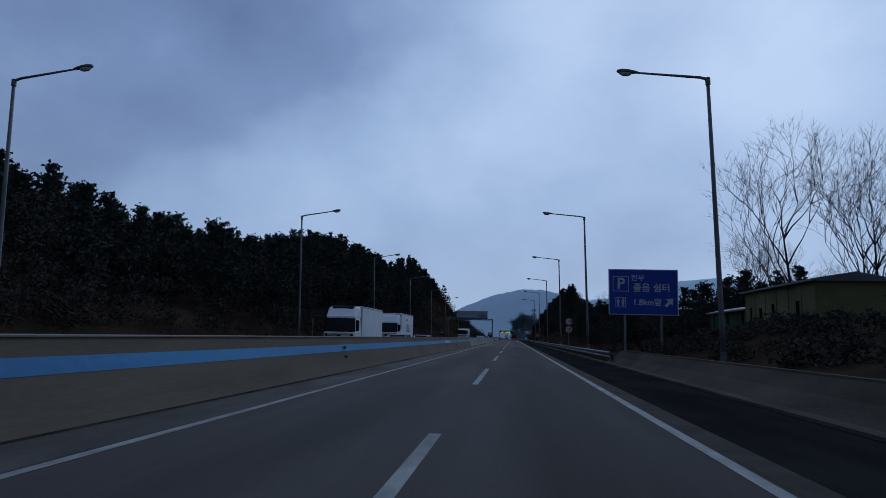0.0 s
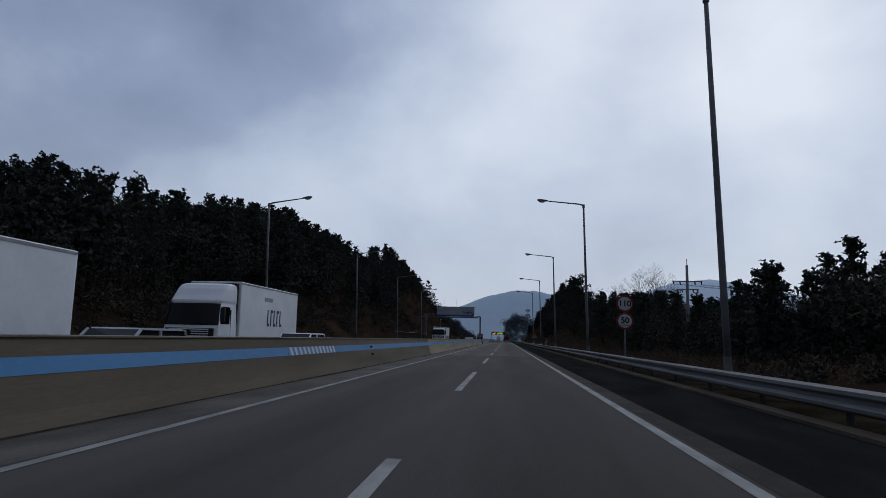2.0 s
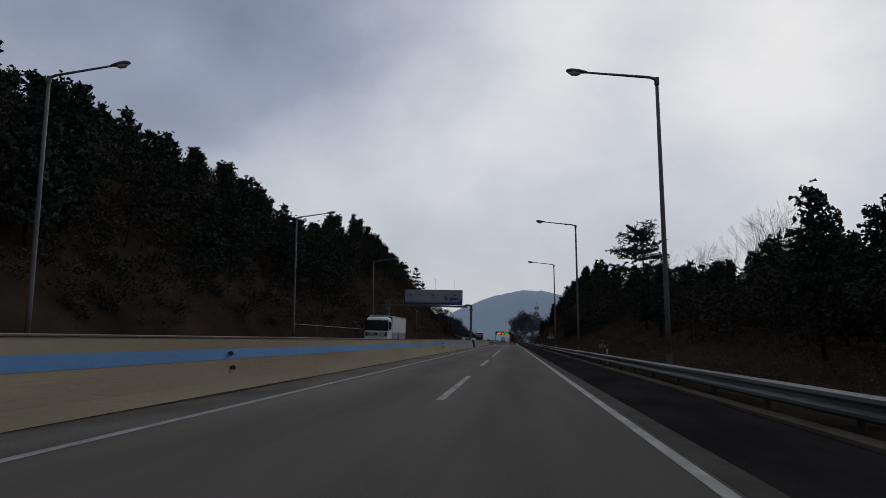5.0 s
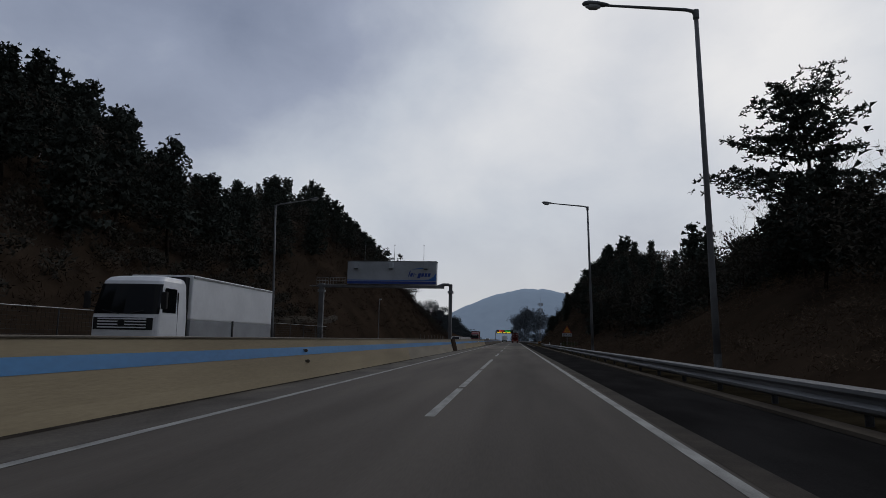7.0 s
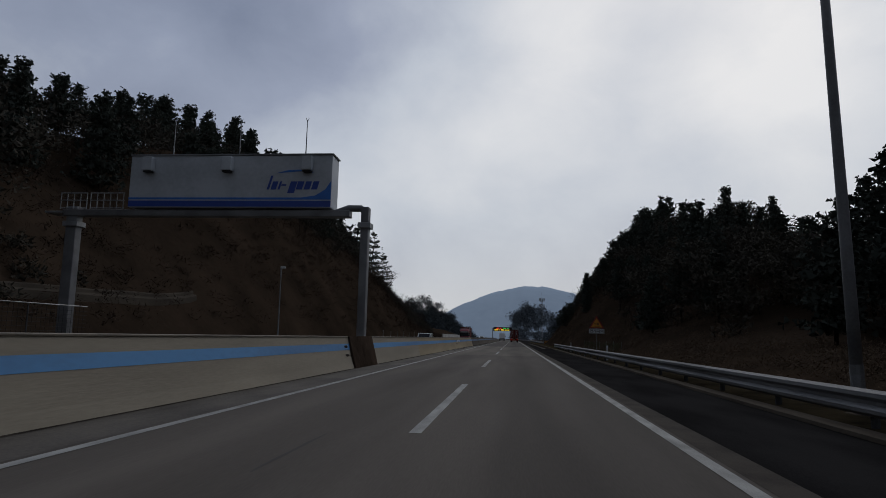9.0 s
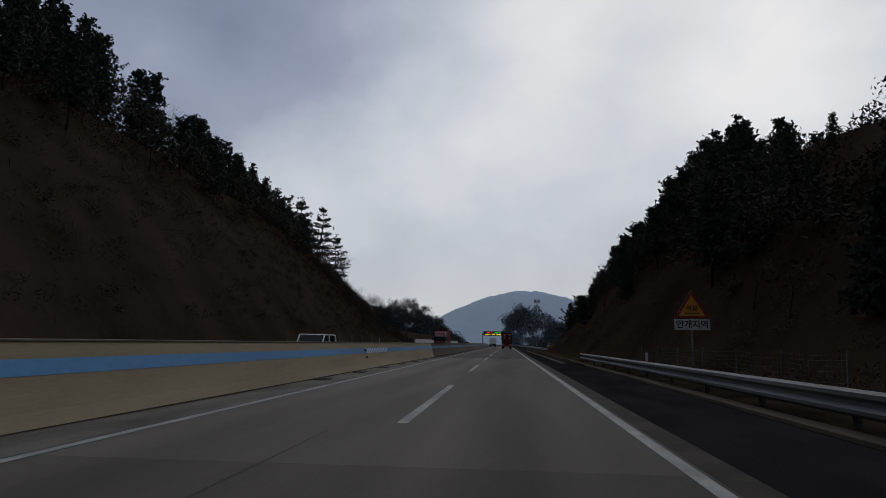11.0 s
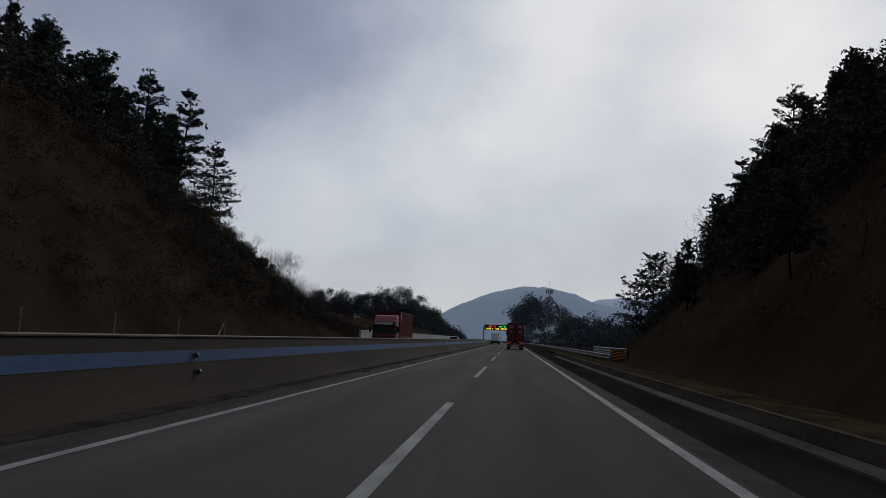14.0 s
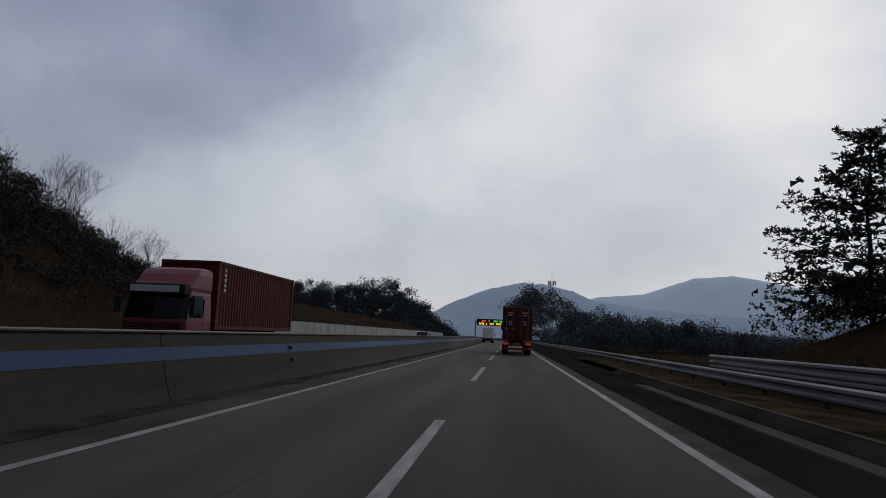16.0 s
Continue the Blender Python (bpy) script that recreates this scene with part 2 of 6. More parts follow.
M_GRASS = material("dry_roadside_grass", (0.036, 0.029, 0.018), (0.012, 0.010, 0.007), rough=1.0, scale=0.5, fine=6, bump=0.6, spec=0.0)
M_VERGE = material("dry_yellowed_grass", (0.062, 0.050, 0.028), (0.022, 0.018, 0.011), rough=1.0, scale=0.6, fine=7, bump=0.6, spec=0.0)
M_KERB_DARK = material("dark_kerb_face", (0.046, 0.038, 0.031), (0.026, 0.021, 0.017), rough=0.9, scale=0.9, fine=20, bump=0.3, stretch=(1, 0.35, 1), spec=0.0)
M_NEEDLE = material("dark_pine_needles", (0.066, 0.075, 0.064), (0.052, 0.060, 0.052), rough=0.95, scale=1.2, fine=9, bump=0.0, random_tint=0.12, spec=0.0)
M_UNDER = material("shaded_undergrowth", (0.075, 0.068, 0.054), (0.053, 0.048, 0.041), rough=1.0, scale=0.5, fine=5, bump=0.0, spec=0.0)
# pale bluish base colour holds the distance haze over these woods
M_FAR_NEEDLE = material("hazed_far_foliage", (0.125, 0.145, 0.165), (0.090, 0.106, 0.124), rough=1.0, scale=0.3, fine=3, bump=0.0, spec=0.0)
M_HILL_NEEDLE = material("dark_far_foliage", (0.066, 0.076, 0.080), (0.052, 0.060, 0.064), rough=1.0, scale=0.3, fine=3, bump=0.0, spec=0.0)
M_BARK = material("dark_pine_bark", (0.040, 0.028, 0.021), (0.015, 0.012, 0.010), rough=0.95, scale=2, fine=14, bump=0.6, spec=0.1)
M_TWIG = material("grey_brown_twigs", (0.048, 0.038, 0.032), (0.024, 0.020, 0.017), rough=0.95, scale=2, fine=14, bump=0.2, random_tint=0.25, spec=0.1)
M_BRUSH = material("dry_red_brown_brushwood", (0.150, 0.108, 0.076), (0.080, 0.058, 0.042), rough=1.0, scale=0.25, fine=3, bump=0.0, spec=0.0)
M_SHRUB = material("bare_brown_shrub", (0.080, 0.056, 0.042), (0.034, 0.025, 0.019), rough=1.0, scale=0.25, fine=3, bump=0.0, spec=0.0)
M_SIGN_BLUE = material("blue_reflective_sheet", (0.016, 0.050, 0.42), (0.014, 0.042, 0.35), rough=0.45, scale=0.8, fine=10, bump=0.0)
M_SIGN_WHITE = material("white_sign_sheet", (0.62, 0.64, 0.66), (0.52, 0.54, 0.56), rough=0.5, scale=2, fine=10, bump=0.0)
M_SIGN_DULL = material("dirty_white_sign_sheet", (0.34, 0.35, 0.34), (0.22, 0.23, 0.22), rough=0.7, scale=3, fine=14, bump=0.0)
M_SIGN_RED = material("red_sign_rim", (0.30, 0.02, 0.02), (0.22, 0.015, 0.015), rough=0.5, scale=2, bump=0.0)
M_SIGN_BLACK = material("black_sign_print", (0.02, 0.02, 0.022), (0.015, 0.015, 0.016), rough=0.5, scale=2, bump=0.0)
M_SIGN_ORANGE = material("orange_yellow_sheet", (0.72, 0.30, 0.03), (0.60, 0.24, 0.02), rough=0.45, scale=2, bump=0.0)
M_BOARD = material("light_grey_board", (0.46, 0.49, 0.52), (0.36, 0.385, 0.41), rough=0.5, scale=0.5, fine=6, bump=0.02)
M_LOGO = material("deep_blue_print", (0.02, 0.06, 0.30), (0.018, 0.05, 0.26), rough=0.45, scale=2, bump=0.0)
M_LOGO2 = material("bright_blue_stripe", (0.03, 0.16, 0.52), (0.025, 0.13, 0.44), rough=0.45, scale=2, bump=0.0)
M_RED_BOX = material("rust_red_container_paint", (0.17, 0.030, 0.026), (0.085, 0.018, 0.017), rough=0.65, scale=0.7, fine=9, bump=0.1, spread=1.0, spec=0.2)
M_RED_CAB = material("crimson_cab_paint", (0.24, 0.020, 0.035), (0.18, 0.015, 0.027), rough=0.4, scale=1, bump=0.0)
M_WHITE_CAB = material("white_vehicle_paint", (0.86, 0.87, 0.88), (0.78, 0.79, 0.80), rough=0.4, scale=0.8, fine=6, bump=0.0)
M_GREY_PANEL = material("grey_lower_panel", (0.33, 0.34, 0.36), (0.26, 0.27, 0.28), rough=0.6, scale=1, bump=0.0)
M_GLASS = glass("dark_vehicle_glass", (0.008, 0.009, 0.010))
M_TAIL = glowing("lit_tail_lamp", (0.6, 0.03, 0.015), 0.35)
M_HEADLAMP = glass("headlamp_lens", (0.45, 0.46, 0.48), 0.15)
M_LAMP_GLASS = glass("lamp_cover_glass", (0.50, 0.52, 0.52), 0.2)
M_AMBER = material("amber_lens", (0.6, 0.2, 0.02), rough=0.3, scale=2, bump=0.0)
M_YELLOW_WALL = material("pale_yellow_cabin_panel", (0.22, 0.20, 0.09), (0.155, 0.143, 0.065), rough=0.85, scale=0.5, fine=7, bump=0.05, spec=0.2)
M_GREEN_WALL = material("faded_green_cabin_panel", (0.060, 0.10, 0.038), (0.04, 0.068, 0.027), rough=0.85, scale=0.5, fine=7, bump=0.05, spec=0.2)
M_ROOF = material("grey_sheet_roof", (0.14, 0.14, 0.15), (0.09, 0.09, 0.1), rough=0.6, scale=0.8, fine=10, bump=0.1)
M_WALL = material("pale_concrete_wall", (0.42, 0.41, 0.39), (0.28, 0.27, 0.26), rough=0.9, scale=0.5, fine=12, bump=0.15)
M_POLE_CONC = material("concrete_pole", (0.24, 0.235, 0.225), (0.16, 0.155, 0.15), rough=0.9, scale=1, fine=20, bump=0.15)
M_LED_R, M_LED_G, M_LED_Y = glowing("red_led", (1.0, 0.06, 0.03), 0.8), glowing("green_led", (0.05, 0.9, 0.12), 0.6), glowing("amber_led", (1.0, 0.72, 0.05), 0.8)
M_LENS = material("dusty_reflector", (0.10, 0.085, 0.06), (0.06, 0.05, 0.04), rough=0.4, scale=6, bump=0.0)
M_HATCH = material("white_reflective_panel", (0.6, 0.62, 0.64), (0.5, 0.52, 0.54), rough=0.5, scale=2, bump=0.0)


# ---- mesh helpers ----
def box(bm, x0, x1, y0, y1, z0, z1):
    v = [bm.verts.new((x, y, z)) for z in (z0, z1) for x, y in ((x0, y0), (x1, y0), (x1, y1), (x0, y1))]
    for f in ((3, 2, 1, 0), (4, 5, 6, 7), (0, 1, 5, 4), (1, 2, 6, 5), (2, 3, 7, 6), (3, 0, 4, 7)):
        bm.faces.new([v[k] for k in f])


def bbox(bm, x0, x1, y0, y1, z0, z1, r=0.03):
    """A box with bevelled edges."""
    tmp = bmesh.new()
    box(tmp, x0, x1, y0, y1, z0, z1)
    bmesh.ops.bevel(tmp, geom=tmp.edges[:], offset=r, segments=2, affect="EDGES", profile=0.6)
    merge(bm, tmp)


def merge(bm, tmp, m=None):
    if m is not None:
        bmesh.ops.transform(tmp, matrix=m, verts=tmp.verts[:])
    me = bpy.data.meshes.new("tmp")
    tmp.to_mesh(me)
    tmp.free()
    bm.from_mesh(me)
    bpy.data.meshes.remove(me)


def tube(bm, pts, radii, n=8, cap=True):
    """A tapered tube along points."""
    pts = [Vector(p) for p in pts]
    rings = []
    for k, p in enumerate(pts):
        d = (pts[min(k + 1, len(pts) - 1)] - pts[max(k - 1, 0)]).normalized()
        a = d.cross((0, 0, 1) if abs(d.z) < 0.9 else (1, 0, 0)).normalized()
        b = d.cross(a)
        r = radii[k] if isinstance(radii, (list, tuple)) else radii
        rings.append([bm.verts.new(p + r * (math.cos(2 * math.pi * j / n) * a + math.sin(2 * math.pi * j / n) * b)) for j in range(n)])
    for q, s in zip(rings, rings[1:]):
        for j in range(n):
            bm.faces.new((q[j], q[(j + 1) % n], s[(j + 1) % n], s[j]))
    if cap:
        bm.faces.new(rings[0][::-1])
        bm.faces.new(rings[-1])


def disc(bm, c, r, depth, n=28, axis="y"):
    c = Vector(c)
    d = {"y": Vector((0, 1, 0)), "x": Vector((1, 0, 0)), "z": Vector((0, 0, 1))}[axis]
    tube(bm, [c - d * depth / 2, c + d * depth / 2], r, n)


def prism(bm, outline, y0, y1):
    """An outline in x, z pulled along y."""
    a = [bm.verts.new((x, y0, z)) for x, z in outline]
    b = [bm.verts.new((x, y1, z)) for x, z in outline]
    n = len(outline)
    for k in range(n):
        bm.faces.new((a[k], a[(k + 1) % n], b[(k + 1) % n], b[k]))
    bm.faces.new(a[::-1])
    bm.faces.new(b)


def side_prism(bm, outline, x0, x1):
    """An outline in y, z pulled along x."""
    a = [bm.verts.new((x0, y, z)) for y, z in outline]
    b = [bm.verts.new((x1, y, z)) for y, z in outline]
    n = len(outline)
    for k in range(n):
        bm.faces.new((a[k], a[(k + 1) % n], b[(k + 1) % n], b[k]))
    bm.faces.new(a[::-1])
    bm.faces.new(b)


def finish(name, bm, mat, smooth=False):
    bmesh.ops.recalc_face_normals(bm, faces=bm.faces[:])
    me = bpy.data.meshes.new(name)
    bm.to_mesh(me)
    bm.free()
    me.materials.append(mat)
    if smooth:
        me.polygons.foreach_set("use_smooth", [True] * len(me.polygons))
    return me


def part(name, bm, mat, parent, label="", smooth=False):
    ob = new(name, finish(name, bm, mat, smooth))
    if parent is not None:
        ob.parent = parent
    if label:
        ob["label"] = label
    return ob


def thing(name, label, category, group="", kind="", at=None):
    ob = new(name)
    ob.empty_display_size = 0.1
    if at is not None:
        ob.matrix_world = at
    return tagged(ob, label, category, group, kind)


def raw_mesh(name, verts, faces, mat, smooth=False):
    me = bpy.data.meshes.new(name)
    me.from_pydata(verts, [], faces)
    me.materials.append(mat)
    if smooth:
        me.polygons.foreach_set("use_smooth", [True] * len(me.polygons))
    return me


def tri_mesh(name, tris, mat):
    """A mesh of loose triangles from an array of n x 3 x 3."""
    tris = np.concatenate(tris).astype(np.float32)
    n = len(tris)
    me = bpy.data.meshes.new(name)
    me.vertices.add(3 * n)
    me.vertices.foreach_set("co", tris.ravel())
    me.loops.add(3 * n)
    me.loops.foreach_set("vertex_index", np.arange(3 * n, dtype=np.int32))
    me.polygons.add(n)
    me.polygons.foreach_set("loop_start", np.arange(0, 3 * n, 3, dtype=np.int32))
    me.update(calc_edges=True)
    me.materials.append(mat)
    return me


# ---- the road's line ----
def bend(y):
    """Sideways shift of the road: straight, then a slow bend to the left."""
    return -max(y - 430.0, 0.0) ** 2 / 6400.0


def strip(bm, profile, y0, y1, step=10.0, wobble=0.0, closed=False):
    """A cross-section of (x, z) drawn along the road."""
    n = max(1, int(math.ceil((y1 - y0) / step)))
    rows = []
    for k in range(n + 1):
        y = y0 + (y1 - y0) * k / n
        rows.append([bm.verts.new((x + bend(y) + (wobble * noise.noise((y * 0.13, x, 3.1)) if wobble else 0.0), y, z)) for x, z in profile])
    m = len(profile)
    for a, b in zip(rows, rows[1:]):
        for j in range(m if closed else m - 1):
            bm.faces.new((a[j], a[(j + 1) % m], b[(j + 1) % m], b[j]))
    if closed:
        bm.faces.new(rows[0][::-1])
        bm.faces.new(rows[-1])


def interp(y, table):
    return float(np.interp(y, [p[0] for p in table], [p[1] for p in table]))


# crest of the ground beside each carriageway
LEFT_CREST = [(-80, 5), (40, 7), (62, 6.5), (82, 6.5), (100, 7), (120, 8.5), (145, 14.5), (172, 16.5), (200, 16), (219, 14.5), (240, 15.5), (265, 22), (285, 23.5), (300, 22.5), (340, 21.5), (372, 18.5), (386, 15.5), (400, 8.5), (416, 6), (440, 4), (475, 2), (540, 2), (600, 5), (680, 6), (760, 2), (900, 2)]
RIGHT_CREST = [(-80, 2.5), (40, 2.5), (60, 1.5), (76, 0), (130, 0.3), (150, 2.5), (172, 4), (192, 5), (206, 3), (222, 1), (236, 1.5), (246, 4), (260, 8), (271, 13.5), (286, 16), (300, 16), (318, 18.5), (330, 17), (345, 15.5), (360, 15), (370, 11), (378, 5.5), (386, 2), (396, -0.5), (430, -3), (900, -3)]
RIGHT_BROW = [(-80, 14.3), (225, 14.3), (245, 20), (260, 22), (372, 22), (390, 16), (900, 14.3)]   # where the right bank levels off
RIGHT_TOE = [(-80, 6.8), (235, 6.8), (255, 8.5), (262, 10.4), (284, 10.6), (292, 8.5), (300, 6.8), (350, 7.0), (359, 10.2), (900, 10.5)]   # where the right bank begins to rise


def ground_height(x, y):
    if x < -20.5:
        s = -x - 23.0
        c = interp(y, LEFT_CREST)
        if s < 0:
            return -0.05
        h = c * min(s / 17.0, 1.0) ** 0.9 + min(max(s - 17.0, 0), 60) * 0.14
        return -0.05 + h + 0.5 * noise.noise((x * 0.12, y * 0.12, 0)) * min(s / 4, 1)
    if x > 5.5:
        toe = interp(y, RIGHT_TOE)
        s, run = x - toe, interp(y, RIGHT_BROW) - toe
        c = interp(y, RIGHT_CREST)
        if s < 0:
            return -0.05
        h = c * min(s / run, 1.0) ** 0.9 + (max(-0.10 * min(max(s - run, 0), 40), -c) if c > 0.5 else 0)
        return -0.05 + h + 0.35 * noise.noise((x * 0.15, y * 0.15, 5)) * min(s / 4, 1)
    return -0.06


# ---- ground and road ----
def build_ground():
    xs = [-1500, -900, -500, -300, -200, -150, -120, -100, -85, -72, -62, -54, -48, -44, -40, -37, -34, -31, -28.5, -26, -24, -23, -21, -15, -7, 0, 5.4, 6.6, 7.5, 8.7, 10, 11.5, 13, 14.5, 16.5, 19, 22, 26, 31, 37, 45, 55, 70, 90, 120, 160, 220, 320, 500, 900, 1500]
    ys = [-300, -200, -120, -80, -50] + list(range(-30, 560, 5)) + list(range(560, 900, 20)) + [950, 1050, 1200, 1500, 2000, 3000, 4500]
    verts = [(x + (bend(y) if y < 1000 else bend(1000)), y, ground_height(x, y) if abs(x) < 600 and y < 2000 else -3.0) for y in ys for x in xs]
    n = len(xs)
    faces = [(j * n + k, j * n + k + 1, (j + 1) * n + k + 1, (j + 1) * n + k) for j in range(len(ys) - 1) for k in range(n - 1)]
    ob = new("ground", raw_mesh("ground", verts, faces, M_SOIL, True))
    tagged(ob, "brown leaf-littered ground rising in cut slopes beside the motorway", "ground", kind="structure")


def build_road():
    def piece(name, mat, profile, y0, y1, label, category="road", step=10.0, wobble=0.0):
        bm = bmesh.new()
        strip(bm, profile, y0, y1, step, wobble)
        ob = new(name, finish(name, bm, mat))
        return tagged(ob, label, category, kind="structure")

    # the paving is darker before y = 97 and past y = 297
    piece("road", M_ROAD_DARK, [(-5.75, 0.0), (-1.74, 0.0), (2.40, 0.0)], -60, 97, "darker stretch of the two-lane carriageway")
    piece("road", M_ROAD, [(-5.75, 0.0), (-1.74, 0.0), (2.40, 0.0)], 97, 246, "worn grey two-lane carriageway with faint wheel tracks")
    piece("road", M_ROAD_PALE, [(-5.75, 0.0), (-1.74, 0.0), (2.40, 0.0)], 246, 297, "paler repaved stretch of the two-lane carriageway")
    piece("road", M_ROAD_DARK, [(-5.75, 0.0), (-1.74, 0.0), (2.40, 0.0)], 297, 1000, "darker stretch of the two-lane carriageway")
    piece("road_opposite", M_ROAD, [(-20.6, 0.0), (-16.9, 0.0), (-8.0, 0.0)], -60, 1000, "worn grey carriageway for oncoming traffic")
    piece("road_shoulder", M_SHOULDER, [(2.40, -0.004), (5.0, -0.03)], -60, 291.5, "dark asphalt hard shoulder beside the lane", "shoulder", wobble=0.08)
    piece("road_shoulder", M_SHOULDER, [(2.40, -0.004), (4.20, -0.028)], 291.5, 400, "narrow dark asphalt shoulder beside the lane", "shoulder")
    piece("road_shoulder", M_SHOULDER, [(2.40, -0.004), (6.6, -0.03)], 400, 1000, "dark asphalt hard shoulder beside the lane", "shoulder")
    piece("edge_strip", M_EDGE, [(2.02, 0.004), (2.42, 0.004)], -60, 400, "paler strip of paving outside the edge line", "paving", wobble=0.03)
    # the gutter is darkest past y = 297
    for a, b, m in ((-60, 97, M_KERB_PALE), (97, 245, M_KERB_PALE), (245, 297, M_GUTTER), (297, 1000, M_GUTTER_DARK)):
        piece("gutter", m, [(-7.05, 0.012), (-5.47, 0.004)], a, b, "stained concrete gutter along the median barrier", "gutter", step=2.0, wobble=0.05)
    piece("gutter_dirt", M_DIRT, [(-6.70, 0.024), (-6.62, 0.018), (-6.55, 0.014)], -60, 296.5, "dark wet dirt gathered at the foot of the barrier", "dirt", step=0.8, wobble=0.09)
    piece("gutter_dirt", M_DIRT, [(-6.72, 0.026), (-6.45, 0.020), (-6.22, 0.015)], 297, 600, "broad dark stain of wet dirt along the foot of the barrier", "dirt", step=0.8, wobble=0.16)
    piece("drain_channel", M_KERB, [(4.86, -0.02), (4.88, 0.045), (5.26, 0.055), (5.28, -0.05)], -60, 281.0, "pale concrete drain edge along the shoulder", "kerb", wobble=0.04)
    piece("drain_channel", M_GUTTER_DARK, [(3.70, -0.03), (3.72, 0.012), (4.10, 0.016), (4.11, -0.04)], 285.4, 372, "pale concrete drain channel beside the shoulder", "kerb", wobble=0.03)
    # the sloped kerb face has a darker colour than the kerb top
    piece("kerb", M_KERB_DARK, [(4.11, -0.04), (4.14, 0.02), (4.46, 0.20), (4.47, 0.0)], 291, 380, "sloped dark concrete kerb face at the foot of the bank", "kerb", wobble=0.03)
    piece("kerb", M_KERB, [(4.45, 0.0), (4.455, 0.215), (4.58, 0.22), (4.60, -0.05)], 291, 380, "paler top of the kerb at the foot of the bank", "kerb", wobble=0.03)
    piece("verge", M_VERGE, [(4.58, 0.17), (5.4, 0.20), (6.2, 0.12), (7.2, 0.02)], 291, 400, "strip of dry yellowed grass behind the kerb", "verge", wobble=0.10, step=3)
    piece("verge", M_GRASS, [(5.27, 0.02), (6.0, 0.06), (6.5, 0.02), (6.9, -0.02)], -60, 281.0, "strip of dry grass behind the guard rail", "verge", wobble=0.12, step=3)
    piece("verge", M_GRASS, [(-23.5, 0.10), (-22.0, 0.05), (-20.6, 0.0)], -60, 700, "strip of dry grass beside the far carriageway", "verge", wobble=0.15, step=4)

    # the drain edge climbs and turns in to become the kerb
    for name, m, near, far, label, category in (
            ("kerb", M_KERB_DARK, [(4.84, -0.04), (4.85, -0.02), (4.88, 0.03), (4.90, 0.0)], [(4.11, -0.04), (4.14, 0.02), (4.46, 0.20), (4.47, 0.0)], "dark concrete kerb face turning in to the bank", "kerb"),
            ("kerb", M_KERB, [(4.86, -0.02), (4.88, 0.045), (5.26, 0.055), (5.28, -0.05)], [(4.45, 0.0), (4.455, 0.215), (4.58, 0.22), (4.60, -0.05)], "paler concrete edge turning in to the bank", "kerb"),
            ("verge", M_VERGE, [(5.27, 0.02), (6.0, 0.06), (6.5, 0.02), (6.9, -0.02)], [(4.58, 0.17), (5.4, 0.20), (6.2, 0.12), (7.2, 0.02)], "dry grass round the end of the guard rail", "verge")):
        bm = bmesh.new()
        last = None
        for k in range(11):
            f = k / 10.0
            g = f * f * (3 - 2 * f)
            row = [bm.verts.new((p + (q - p) * g, 281.0 + 10.0 * f, u + (v - u) * g)) for (p, u), (q, v) in zip(near, far)]
            if last:
                for j in range(3):
                    bm.faces.new((last[j], last[j + 1], row[j + 1], row[j]))
            last = row
        tagged(new(name, finish(name, bm, m)), label, category, kind="structure")

    # edge lines and lane dashes
    piece("edge_line", M_WHITE_LINE, [(1.77, 0.006), (1.95, 0.006)], -60, 1000, "worn solid white edge line on the road", "road marking")
    piece("edge_line", M_WHITE_LINE, [(-5.42, 0.006), (-5.26, 0.006)], -60, 1000, "worn solid white line beside the median gutter", "road marking")
    piece("edge_line", M_WHITE_LINE, [(-9.65, 0.006), (-9.5, 0.006)], -60, 1000, "worn solid white line on the far carriageway", "road marking")
    piece("edge_line", M_WHITE_LINE, [(-16.95, 0.006), (-16.8, 0.006)], -60, 1000, "worn solid white line on the far carriageway", "road marking")
    starts = [(-0.6 + 20 * k, 10.0) for k in range(-3, 6)] + [(121.6, 10), (141.6, 10), (162.0, 6.6), (169.2, 10.6), (180.9, 14.2), (204.0, 10), (225.5, 10)]
    starts += [(249.7 + 20 * k, 10.0) for k in range(0, 36)]
    for n, (y, length) in enumerate(starts):
        bm = bmesh.new()
        strip(bm, [(-1.83, 0.006), (-1.65, 0.006)], y, y + length, 8)
        tagged(new("lane_dash", finish("lane_dash", bm, M_WHITE_LINE)), "worn white lane dash painted on the road", "road marking", "lane dashes", "structure")
    # tyre marks, tar seams and patches
    rng = random.Random(4)
    marks = [(-3.9 + 0.02 * k + rng.uniform(-0.04, 0.04), 12.5 + 2.6 * k, rng.uniform(0.9, 1.9), 0.16) for k in range(9)]
    marks += [(-1.25 + rng.uniform(-0.05, 0.05), 19.0 + 2.2 * k, rng.uniform(0.8, 1.7), 0.2) for k in range(5)]
    marks += [(rng.choice((-4.6, -2.6, -0.9, 0.9)) + rng.uniform(-0.5, 0.5), rng.uniform(40, 380), rng.uniform(2.0, 9.0), rng.uniform(0.03, 0.07)) for _ in range(10)]
    for x, y, length, w in marks:
        bm = bmesh.new()
        n = 7
        rows = []
        for k in range(n + 1):
            a = y + length * k / n
            half = w * 0.5 * (0.25 + 0.75 * math.sin(math.pi * (k + 0.4) / (n + 0.8))) * rng.uniform(0.7, 1.15)
            rows.append([bm.verts.new((x + s * half + 0.03 * noise.noise((a, x, 1)), a, 0.0035)) for s in (-1, 1)])
        for p, q in zip(rows, rows[1:]):
            bm.faces.new((p[0], p[1], q[1], q[0]))
        tagged(new("tyre_mark", finish("tyre_mark", bm, M_SKID)), "dark worn patch left by tyres on the road", "road stain", "road stains", "structure")


